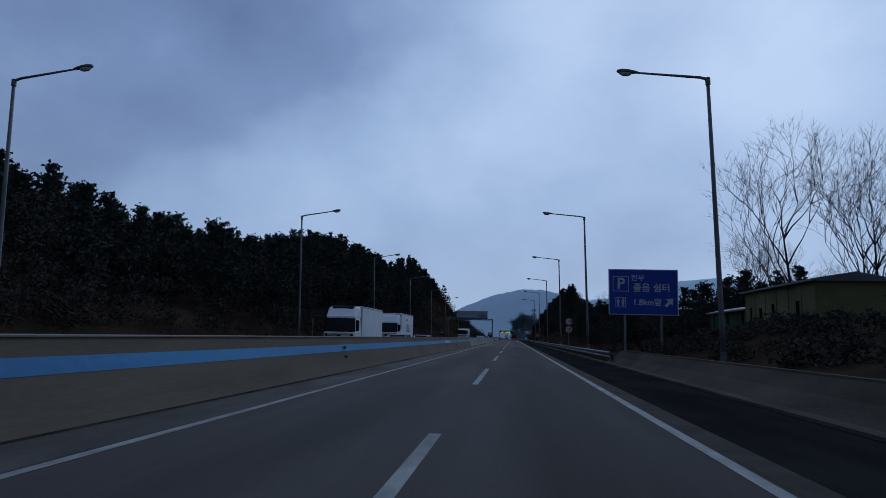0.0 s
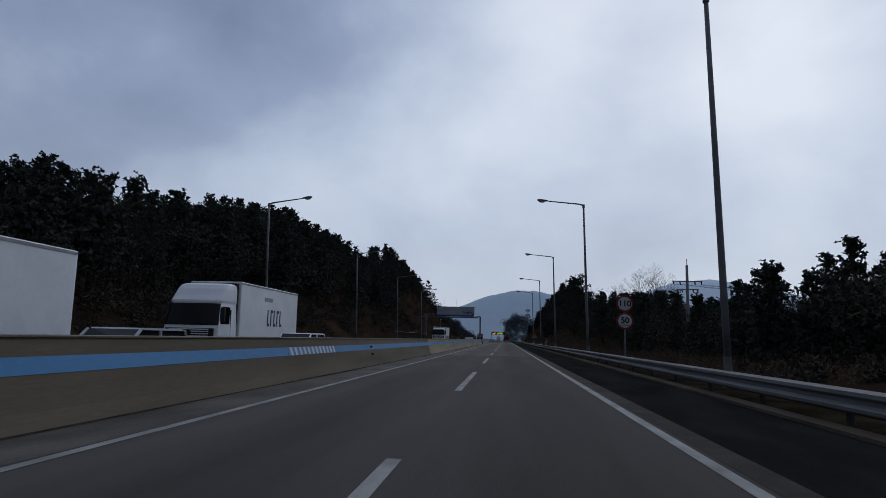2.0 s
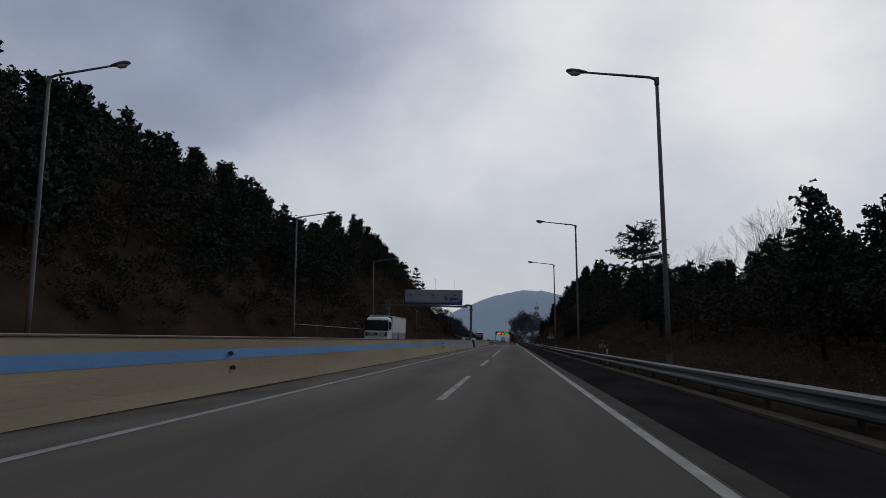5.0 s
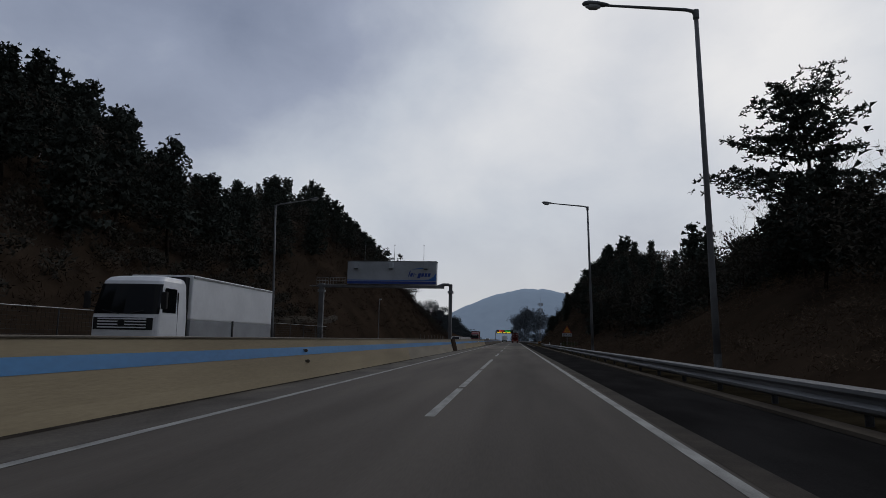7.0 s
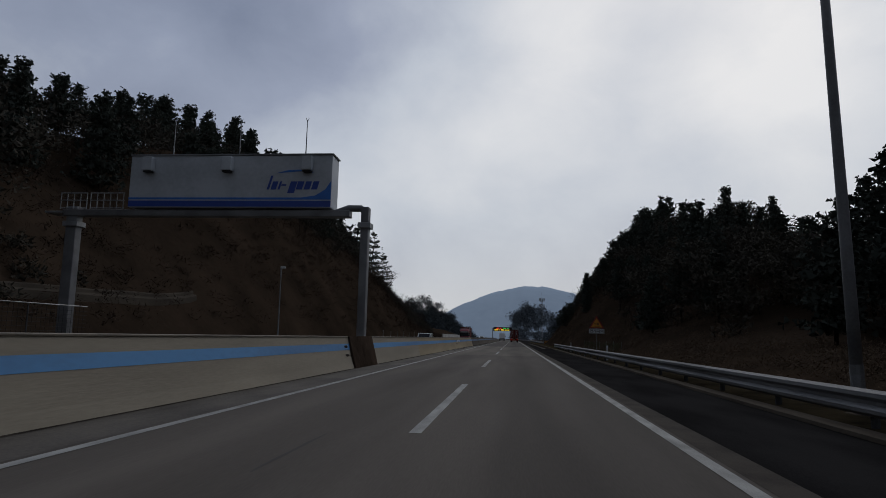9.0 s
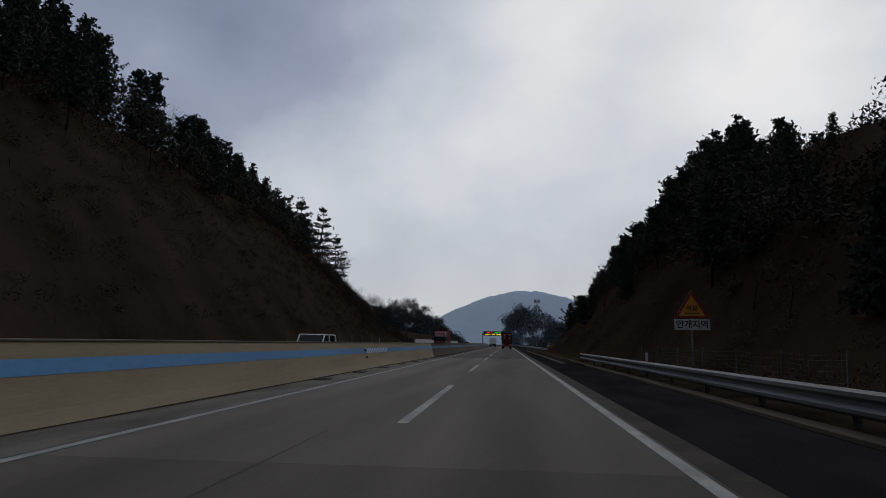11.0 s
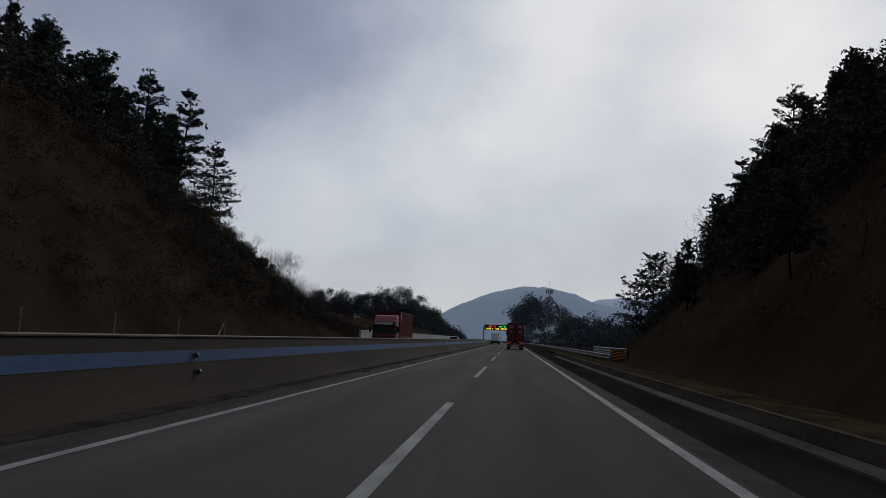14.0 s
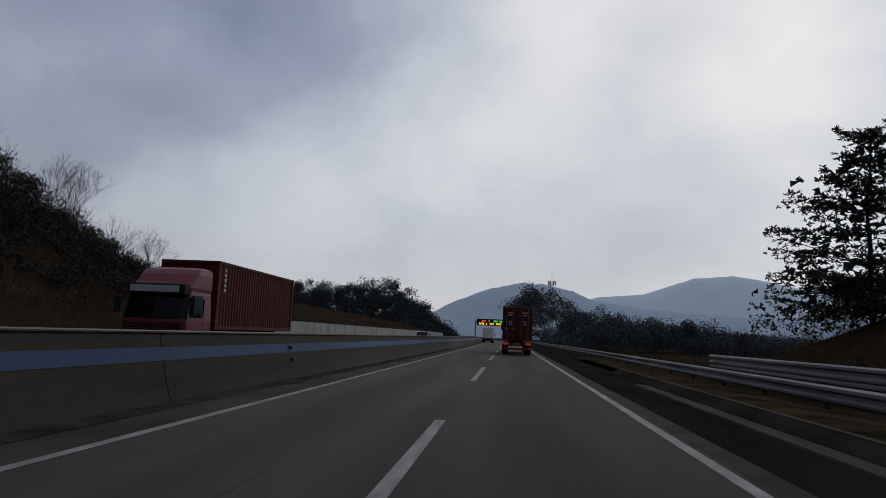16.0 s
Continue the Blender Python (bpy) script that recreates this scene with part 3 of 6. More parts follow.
def barrier_profile(z):
    """How far the near face of the median barrier stands out at a height."""
    return -6.66 - 0.34 * min(z / 1.24, 1.0) ** 0.8


def build_median():
    barrier = thing("median_barrier", "long weathered concrete median barrier with a blue painted stripe", "barrier", kind="structure")
    edges = [-60, 97, 191.5, 240, 300, 360, 420, 1000]
    for y0, y1 in zip(edges, edges[1:]):
        bm = bmesh.new()
        near = [(barrier_profile(z), z) for z in (0.0, 0.25, 0.5, 0.74, 0.99, 1.2)] + [(-7.01, 1.245)]
        far = [(-8.02, 1.245), (-8.04, 1.2), (-8.38, 0.0)]
        strip(bm, near + far, y0 + 0.015, y1 - 0.015, 6.0, closed=True)
        # darker concrete before y = 97, darkest past y = 300
        part("barrier_wall", bm, M_BARRIER_MID if y0 < 90 else M_BARRIER_PALE if 190 < y0 < 239 else M_BARRIER if y0 < 299 else M_BARRIER_DARK, barrier)
        bm = bmesh.new()
        strip(bm, [(-6.975, 1.246), (-6.972, 1.272), (-8.05, 1.272), (-8.052, 1.246)], y0 + 0.02, y1 - 0.02, 6.0, closed=True)
        part("cap", bm, M_CAP, barrier, "thin pale concrete cap")
    for y0, y1 in ((-60, 61), (66.6, 271), (277, 300), (300, 700)):
        bm = bmesh.new()
        o = 0.006
        strip(bm, [(barrier_profile(0.745) + o, 0.745), (barrier_profile(0.985) + o, 0.985)], y0, y1, 4.0)
        # the stripe turns darker past y = 300
        part("stripe", bm, M_BLUE if y0 < 299 else M_BLUE_DARK, barrier, "faded sky-blue painted stripe")
    # hatched reflective panels in the stripe
    for y0, y1 in ((61, 66.6), (271, 277)):
        panel = thing("hatched_panel", "blue and white hatched reflective panel on the barrier", "road marker", "hatched panels")
        n = int((y1 - y0) / 0.22)
        for k in range(n):
            a = y0 + (y1 - y0) * k / n
            bm = bmesh.new()
            o = 0.008
            d = (y1 - y0) / n
            v = [bm.verts.new((barrier_profile(z) + o, a + s * d + lean, z)) for z, s, lean in ((0.745, 0, 0.05), (0.745, 1, 0.05), (0.985, 1, -0.05), (0.985, 0, -0.05))]
            w = [bm.verts.new((q.co.x - 0.012, q.co.y, q.co.z)) for q in v]
            bm.faces.new(v)
            bm.faces.new(w[::-1])
            for j in range(4):
                bm.faces.new((v[j], w[j], w[(j + 1) % 4], v[(j + 1) % 4]))
            part("hatch", bm, M_HATCH if k % 2 else M_BLUE, panel)
    # delineators: pairs of small brackets
    for y in (24, 73, 122, 171, 220, 270.7, 318, 367, 416):
        d = thing("delineator", "small dark bracket pair bolted to the barrier", "reflector", "barrier delineators")
        for z in (0.88, 0.55):
            x = barrier_profile(z)
            bm = bmesh.new()
            bbox(bm, x - 0.01, x + 0.014, y - 0.06, y + 0.06, z - 0.04, z + 0.04, 0.006)
            part("bracket", bm, M_RAIL_POST, d)
            bm = bmesh.new()
            tube(bm, [(x + 0.07, y - 0.02, z), (x + 0.07, y + 0.03, z), (x + 0.05, y + 0.05, z)], [0.055, 0.055, 0.03], 12)
            part("lens", bm, M_LENS, d, "round dusty reflector")
            bm = bmesh.new()
            tube(bm, [(x, y + 0.02, z), (x + 0.06, y + 0.02, z)], 0.018, 6)
            part("arm", bm, M_RAIL_POST, d)
    # drain grates in the gutter
    ys = [261.1 + 5.7 * k for k in range(6)] + [296 + 11.6 * k for k in range(9)]
    for y in ys:
        g = thing("drain_grate", "rusty dark iron drain grate set in the gutter", "drain", "gutter drains")
        # flat black plate, its colour is the shade of the hollow below
        bm = bmesh.new()
        box(bm, -6.5, -6.02, y - 0.42, y + 0.42, 0.0, 0.018)
        part("pit_shade", bm, M_DARK, g)
        for k in range(9):
            bm = bmesh.new()
            a = y - 0.38 + 0.095 * k
            box(bm, -6.48, -6.04, a - 0.018, a + 0.018, 0.0181, 0.03)
            part("grate_bar", bm, M_TAR, g)


def build_guard_rail():
    w = [(0.0, 0.0), (0.03, 0.0), (0.09, 0.055), (0.095, 0.115), (0.005, 0.18), (0.005, 0.25), (0.095, 0.315), (0.09, 0.385), (0.03, 0.435), (0.0, 0.435)]

    def rail(y0, y1, x, zs, label):
        g = thing("guard_rail", label, "guard rail")
        for z in zs:
            a = y0
            while a < y1 - 0.1:
                b = min(a + 4.0, y1)
                bm = bmesh.new()
                prof = [(x - p, z + q) for p, q in w] + [(x - p + 0.012, z + q) for p, q in reversed(w)]
                rows = []
                for y in (a + 0.002, b - 0.002):
                    rows.append([bm.verts.new((px + bend(y), y, pz)) for px, pz in prof])
                n = len(prof)
                for j in range(n):
                    bm.faces.new((rows[0][j], rows[0][(j + 1) % n], rows[1][(j + 1) % n], rows[1][j]))
                bm.faces.new(rows[0][::-1]), bm.faces.new(rows[1])
                part("beam", bm, M_RAIL, g)
                a = b
        y = y0 + 0.3
        top = max(zs) + 0.30
        while y < y1:
            bm = bmesh.new()
            tube(bm, [(x + 0.13 + bend(y), y, -0.3), (x + 0.13 + bend(y), y, top)], 0.07, 10)
            part("post", bm, M_RAIL_POST, g, "weathered steel post coloured dark for the shade behind the rail")
            bm = bmesh.new()
            for z in zs:
                box(bm, x + 0.012 + bend(y), x + 0.12 + bend(y), y - 0.05, y + 0.05, z + 0.13, z + 0.29)
            part("spacer", bm, M_RAIL_POST, g)
            y += 4.0
        return g

    rail(42.0, 288.6, 5.42, (0.24,), "long galvanised corrugated guard rail beside the shoulder")
    rail(357.7, 620.0, 7.15, (0.17,), "long galvanised guard rail along the open side")
    rail(358.6, 380.0, 8.6, (0.20, 0.62), "short double-height guard rail standing behind the front rail")
    rail(-60.0, 400.0, -20.3, (0.50,), "galvanised guard rail along the far carriageway")
    # low parapet before the rail begins
    bm = bmesh.new()
    strip(bm, [(5.36, -0.1), (5.38, 0.03), (5.9, 0.34), (6.28, 0.70), (6.30, 0.76), (6.52, 0.76), (6.54, -0.1)], -60, 43.5, 6.0, closed=True)
    tagged(new("parapet_wall", finish("parapet_wall", bm, M_KERB)), "low sloping dark stained concrete parapet beside the shoulder", "wall", kind="structure")


# ---- street lamps ----
def lamp(side):
    """side 1: stands right of the road and reaches left; -1: the other way."""
    ob = thing("street_lamp", "tall grey steel street lamp with a long single arm", "street lamp", "motorway lamps")
    bm = bmesh.new()
    tube(bm, [(0, 0, -0.2), (0, 0, 3), (0, 0, 8), (0, 0, 13.0)], [0.125, 0.115, 0.095, 0.075], 12)
    part("pole", bm, M_POLE, ob, smooth=True)
    bm = bmesh.new()
    bbox(bm, -0.22, 0.22, -0.22, 0.22, -0.1, 0.06, 0.02)
    part("base_plate", bm, M_KERB, ob)
    bm = bmesh.new()
    tube(bm, [(0, 0, 0.5), (0, 0, 1.0)], 0.13, 12)
    part("hatch_collar", bm, M_STEEL, ob)
    bm = bmesh.new()
    s = -side
    tube(bm, [(0, 0, 12.85), (s * 0.08, 0, 13.08), (s * 0.35, 0, 13.16), (s * 3.1, 0, 13.5)], [0.075, 0.072, 0.062, 0.045], 10)
    part("arm", bm, M_POLE, ob, smooth=True)
    bm = bmesh.new()
    tube(bm, [(0, 0, 12.8), (0, 0, 13.12)], 0.11, 12)
    part("elbow_collar", bm, M_POLE, ob)
    bm = bmesh.new()
    pts = [(3.0, 0.05), (3.15, 0.11), (3.45, 0.17), (3.75, 0.18), (3.92, 0.11), (3.97, 0.03)]
    tube(bm, [(s * a, 0, 13.5 + 0.12 * (a - 3.1) + 0.02) for a, _ in pts], [r for _, r in pts], 12)
    for v in bm.verts:
        v.co.z = 13.53 + 0.12 * (abs(v.co.x) - 3.1) + (v.co.z - 13.53 - 0.12 * (abs(v.co.x) - 3.1)) * 0.62
    part("lamp_head", bm, M_POLE, ob, "cobra-shaped lamp housing", True)
    bm = bmesh.new()
    pts = [(3.32, 0.06), (3.45, 0.13), (3.70, 0.14), (3.86, 0.05)]
    tube(bm, [(s * a, 0, 13.5 + 0.12 * (a - 3.1) - 0.055) for a, _ in pts], [r for _, r in pts], 12)
    part("lamp_glass", bm, M_LAMP_GLASS, ob, "pale glass cover", True)
    return ob


def build_lamps():
    right = [29.0, 63.4, 98.7, 135.4, 173.4, 208.6]
    left = [27.5, 63.0, 98.2, 133.9, 169.8, 207.0]
    first = lamp(1)
    lean = -1.5   # the carriageway falls to the shoulder, the lamps stand plumb
    first.matrix_world = pose(8.24, 29.0, 0, 0, lean, 0)
    for y in right[1:]:
        copy_thing(first, pose(6.44, y, 0, 0, lean, 0))
    other = lamp(-1)
    other.matrix_world = pose(-24.06, left[0], -0.1, 0, lean, 0)
    for y in left[1:]:
        copy_thing(other, pose(-21.46, y, -0.1, 0, lean, 0))
    # a thin camera pole past the gantry, bare posts on the slope before it
    for x, y, h in ((-35.5, 71.0, 6.2), (-24.0, 75.5, 3.1)):
        g = ground_height(x, y)
        t = thing("bare_post", "thin weathered post standing on the wooded slope", "post", at=pose(x, y, g))
        bm = bmesh.new()
        tube(bm, [(0, 0, -0.2), (0, 0, max(h - g, 1.2))], [0.08, 0.06], 8)
        part("post", bm, M_POLE_CONC, t)
    for y, h in ((252.0, 7.2),):
        t = thing("camera_pole", "thin pale steel pole with a small camera head", "pole", at=pose(-21.3, y, 0))
        bm = bmesh.new()
        tube(bm, [(0, 0, -0.2), (0, 0, h)], [0.07, 0.05], 8)
        part("pole", bm, M_STEEL, t)
        bm = bmesh.new()
        bbox(bm, -0.05, 0.38, -0.1, 0.1, h - 0.08, h + 0.1, 0.03)
        part("camera_head", bm, M_SIGN_WHITE, t)


# ---- signs ----
def lettering(name, text, size, mat, parent, m, bold=0.0, align="CENTER"):
    c = bpy.data.curves.new(name, "FONT")
    c.body, c.size, c.align_x, c.align_y, c.offset, c.extrude = text, size, align, "CENTER", bold, 0.004
    tmp = new(name, c)
    me = bpy.data.meshes.new_from_object(tmp.evaluated_get(bpy.context.evaluated_depsgraph_get()))
    bpy.data.objects.remove(tmp)
    me.materials.clear()
    me.materials.append(mat)
    ob = new(name, me)
    ob.parent = parent
    ob.matrix_local = m
    return ob


def facing(x, y, z):
    """A place for lettering that faces the oncoming camera."""
    return pose(x, y, z, 90, 0, 0)


def build_parking_sign():
    s = thing("parking_sign", "blue motorway sign board announcing a rest area with white lettering", "road sign", at=pose(8.05, 45.2, -0.18, 0, 0, 0))
    bm = bmesh.new()
    bbox(bm, -2.28, 2.28, -0.03, 0.03, 3.28, 6.36, 0.02)
    part("board", bm, M_SIGN_WHITE, s, "white border of the board")
    bm = bmesh.new()
    bbox(bm, -2.22, 2.22, -0.038, 0.0, 3.34, 6.30, 0.01)
    part("panel", bm, M_SIGN_BLUE, s, "blue panel")
    for x in (-1.2, 1.2):
        bm = bmesh.new()
        tube(bm, [(x, 0.14, -0.6), (x, 0.14, 6.1)], 0.085, 10)
        part("post", bm, M_STEEL, s)
    for z in (3.8, 4.85, 5.9):
        bm = bmesh.new()
        bbox(bm, -2.15, 2.15, 0.032, 0.09, z - 0.04, z + 0.04, 0.01)
        part("cross_rail", bm, M_STEEL, s)
    for x0, x1, z0, z1 in ((-2.0, -0.95, 4.85, 5.87), (-1.83, -1.15, 3.78, 4.46)):
        bm = bmesh.new()
        t = 0.035
        for a in ((x0, x1, z0, z0 + t), (x0, x1, z1 - t, z1), (x0, x0 + t, z0 + t, z1 - t), (x1 - t, x1, z0 + t, z1 - t)):
            box(bm, a[0], a[1], -0.046, -0.039, a[2], a[3])
        part("symbol_frame", bm, M_SIGN_WHITE, s)
    lettering("letter", "P", 1.05, M_SIGN_WHITE, s, facing(-1.47, -0.043, 5.35), 0.02)
    lettering("lettering", "탄부", 0.48, M_SIGN_WHITE, s, facing(-0.35, -0.043, 5.75), 0.004)
    lettering("lettering", "졸음 쉼터", 0.62, M_SIGN_WHITE, s, facing(0.55, -0.043, 5.08), 0.008)
    lettering("lettering", "1.8km앞", 0.56, M_SIGN_WHITE, s, facing(0.25, -0.043, 4.12), 0.008)
    # restroom symbol: two plain upright marks
    for x in (-1.65, -1.34):
        bm = bmesh.new()
        disc(bm, (x, -0.043, 4.33), 0.055, 0.008, 14)
        prism(bm, [(x - 0.10, 4.25), (x + 0.10, 4.25), (x + 0.06, 4.05), (x + 0.05, 3.84), (x - 0.05, 3.84), (x - 0.06, 4.05)], -0.047, -0.039)
        part("symbol", bm, M_SIGN_WHITE, s)
    bm = bmesh.new()
    prism(bm, [(1.38, 3.95), (1.50, 3.83), (1.75, 4.08), (1.90, 3.93), (1.95, 4.42), (1.45, 4.37), (1.62, 4.21)], -0.047, -0.039)
    part("arrow", bm, M_SIGN_WHITE, s)


def build_speed_sign():
    s = thing("speed_sign", "two round speed limit signs with dark red rims on a post", "road sign", at=pose(5.85, 78.0, -0.08))
    bm = bmesh.new()
    tube(bm, [(0, 0.06, -0.3), (0, 0.06, 3.95)], 0.045, 10)
    part("post", bm, M_STEEL, s)
    for z, text in ((3.50, "110"), (2.58, "50")):
        bm = bmesh.new()
        disc(bm, (0, 0, z), 0.45, 0.03, 40)
        rim = part("plate", bm, M_SIGN_RED, s, "dark red rim")
        bm = bmesh.new()
        disc(bm, (0, -0.018, z), 0.355, 0.012, 40)
        part("face", bm, M_SIGN_WHITE, s)
        lettering("number", text, 0.44, M_SIGN_BLACK, s, facing(0, -0.029, z + (0.02 if text == "50" else 0)), 0.012)
        if text == "50":
            bm = bmesh.new()
            box(bm, -0.24, 0.24, -0.031, -0.025, z - 0.24, z - 0.20)
            part("underline", bm, M_SIGN_BLACK, s)


def build_distance_sign():
    s = thing("distance_marker", "small square white kilometre marker with black bars on a post", "road sign", at=pose(6.45, 156.4, 0))
    bm = bmesh.new()
    tube(bm, [(0, 0.05, -0.4), (0, 0.05, 1.5)], 0.035, 8)
    part("post", bm, M_STEEL, s)
    bm = bmesh.new()
    bbox(bm, -0.27, 0.27, -0.015, 0.015, 1.00, 1.54, 0.01)
    part("board", bm, M_SIGN_DULL, s)
    bm = bmesh.new()
    box(bm, -0.25, 0.25, -0.02, -0.0155, 1.28, 1.52)
    part("panel", bm, M_SIGN_BLACK, s)
    lettering("number", "32", 0.28, M_SIGN_DULL, s, facing(0, -0.024, 1.40), 0.006)
    lettering("number", ".2", 0.30, M_SIGN_BLACK, s, facing(0.03, -0.02, 1.13), 0.010)


def build_fog_sign():
    s = thing("warning_sign", "orange triangular warning sign over a white fog-area plate on one post", "road sign", at=pose(9.35, 273.6, 0))
    bm = bmesh.new()
    tube(bm, [(0, 0.06, -0.3), (0, 0.06, 4.0)], 0.05, 10)
    part("post", bm, M_STEEL, s)
    def tri(r, z):
        return [(-r, z), (r, z), (0, z + 1.62 * r)]
    bm = bmesh.new()
    prism(bm, tri(0.88, 2.72), -0.02, 0.02)
    part("plate", bm, M_SIGN_RED, s, "dark red triangular rim")
    bm = bmesh.new()
    prism(bm, tri(0.66, 2.83), -0.03, -0.021)
    part("face", bm, M_SIGN_ORANGE, s, "orange-yellow triangle")
    lettering("lettering", "위험", 0.33, M_SIGN_BLACK, s, facing(0, -0.035, 3.2), 0.004)
    bm = bmesh.new()
    box(bm, -0.38, 0.38, -0.036, -0.031, 2.93, 2.97)
    part("underline", bm, M_SIGN_BLACK, s)
    bm = bmesh.new()
    bbox(bm, -0.88, 0.88, -0.02, 0.02, 2.12, 2.66, 0.01)
    part("text_plate", bm, M_SIGN_WHITE, s, "white rectangular plate")
    lettering("lettering", "안개지역", 0.44, M_SIGN_BLACK, s, facing(0, -0.026, 2.38), 0.008)


def build_gantry():
    g = thing("toll_gantry", "steel gantry carrying a long pale grey and blue board", "gantry", at=pose(0, 225.5, 0))
    # posts
    for x, w in ((-7.55, 0.19), (-22.7, 0.28)):
        bm = bmesh.new()
        bbox(bm, x - w, x + w, -0.25, 0.25, 0.0, 6.7, 0.05)
        part("post", bm, M_POLE, g)
        bm = bmesh.new()
        bbox(bm, x - w - 0.12, x + w + 0.12, -0.36, 0.36, 6.45, 6.72, 0.03)
        part("flange", bm, M_STEEL, g)
        bm = bmesh.new()
        bbox(bm, x - w, x + w, -0.25, 0.25, 6.72, 7.5, 0.05)
        part("post_head", bm, M_POLE, g)
    bm = bmesh.new()
    tube(bm, [(-7.55, 0, 7.25), (-7.8, 0, 7.45), (-8.4, 0, 7.45), (-9.1, 0, 7.2)], 0.17, 10)
    part("elbow", bm, M_POLE, g, smooth=True)
    bm = bmesh.new()
    bbox(bm, -23.2, -8.3, -0.3, 0.3, 7.0, 7.32, 0.04)
    part("beam", bm, M_POLE, g)
    bm = bmesh.new()
    bbox(bm, -19.6, -9.2, -0.45, 0.75, 7.40, 10.02, 0.04)
    part("board", bm, M_BOARD, g, "long pale grey equipment housing")
    bm = bmesh.new()
    bbox(bm, -19.66, -9.14, -0.5, 0.8, 10.02, 10.1, 0.02)
    part("roof_edge", bm, M_POLE, g)
    bm = bmesh.new()
    box(bm, -19.59, -9.21, -0.462, -0.451, 7.44, 7.74)
    part("stripe", bm, M_LOGO, g, "deep blue bottom stripe")
    bm = bmesh.new()
    box(bm, -19.59, -9.21, -0.462, -0.451, 7.80, 7.90)
    part("stripe", bm, M_LOGO2, g, "bright blue stripe")
    bm = bmesh.new()
    prism(bm, [(-10.7, 7.9), (-9.215, 7.9), (-9.215, 8.75), (-9.5, 8.3), (-10.0, 8.0)], -0.463, -0.452)
    part("corner_sweep", bm, M_LOGO2, g)
    # the service mark: plain slanted shapes in its colours
    x = -12.45
    for k, (w, h, low) in enumerate(((0.10, 0.62, 0), (0.24, 0.36, 0), (0.09, 0.36, 0), (0.2, 0.07, 0.18), (0.30, 0.52, -0.18), (0.28, 0.36, 0), (0.26, 0.36, 0), (0.26, 0.36, 0))):
        z = 8.30 + low
        bm = bmesh.new()
        w, h = w * 1.12, h * 1.12
        prism(bm, [(x, z), (x + w, z), (x + w + 0.28 * h, z + h), (x + 0.28 * h, z + h)], -0.464, -0.4515)
        part("mark", bm, M_LOGO, g)
        x += w + 0.085
    bm = bmesh.new()
    prism(bm, [(-12.0, 9.12), (-10.6, 9.22), (-10.1, 9.12), (-10.6, 9.30), (-11.4, 9.27)], -0.464, -0.4515)
    part("mark_swoosh", bm, M_LOGO2, g)
    for x in (-18.55, -14.45, -10.4):
        bm = bmesh.new()
        bbox(bm, x - 0.26, x + 0.26, -0.85, -0.452, 9.2, 9.9, 0.04)
        part("antenna_box", bm, M_BOARD, g, "small grey antenna box")
        bm = bmesh.new()
        bbox(bm, x - 0.2, x + 0.2, -0.8, -0.5, 9.12, 9.199, 0.01)
        part("box_foot", bm, M_DARK, g)
    for x in (-17.7, -14.2, -10.75):
        bm = bmesh.new()
        tube(bm, [(x, 0.1, 10.1), (x, 0.1, 12.0)], [0.03, 0.018], 6)
        tube(bm, [(x, 0.1, 11.9), (x - 0.08, 0.1, 12.1)], 0.012, 5)
        tube(bm, [(x, 0.1, 11.9), (x + 0.08, 0.1, 12.1)], 0.012, 5)
        part("lightning_rod", bm, M_STEEL, g)
    # walkway rail
    for a, b in ((-23.2, -21.8), (-21.6, -19.8)):
        for z in (7.35, 7.75, 8.12):
            bm = bmesh.new()
            tube(bm, [(a, -0.45, z), (b, -0.45, z)], 0.025, 6)
            part("rail", bm, M_STEEL, g)
        k = a
        while k < b + 0.01:
            bm = bmesh.new()
            tube(bm, [(k, -0.45, 7.3), (k, -0.45, 8.14)], 0.022, 6)
            part("baluster", bm, M_STEEL, g)
            k += 0.35
    bm = bmesh.new()
    bbox(bm, -24.0, -23.1, -0.5, 0.5, 7.1, 7.2, 0.02)
    part("platform", bm, M_STEEL, g)
    # board that shields the foot of the post at the barrier
    bm = bmesh.new()
    prof = [(-6.60, 0.0), (-6.93, 1.29), (-7.0, 1.29), (-6.72, 0.0)]
    prism(bm, prof, -2.15, 2.15)
    tagged(part("post_shield", bm, M_SHRUB, None), "rusty brown steel sheet leaning on the median barrier", "sheet").location.y = 222.9


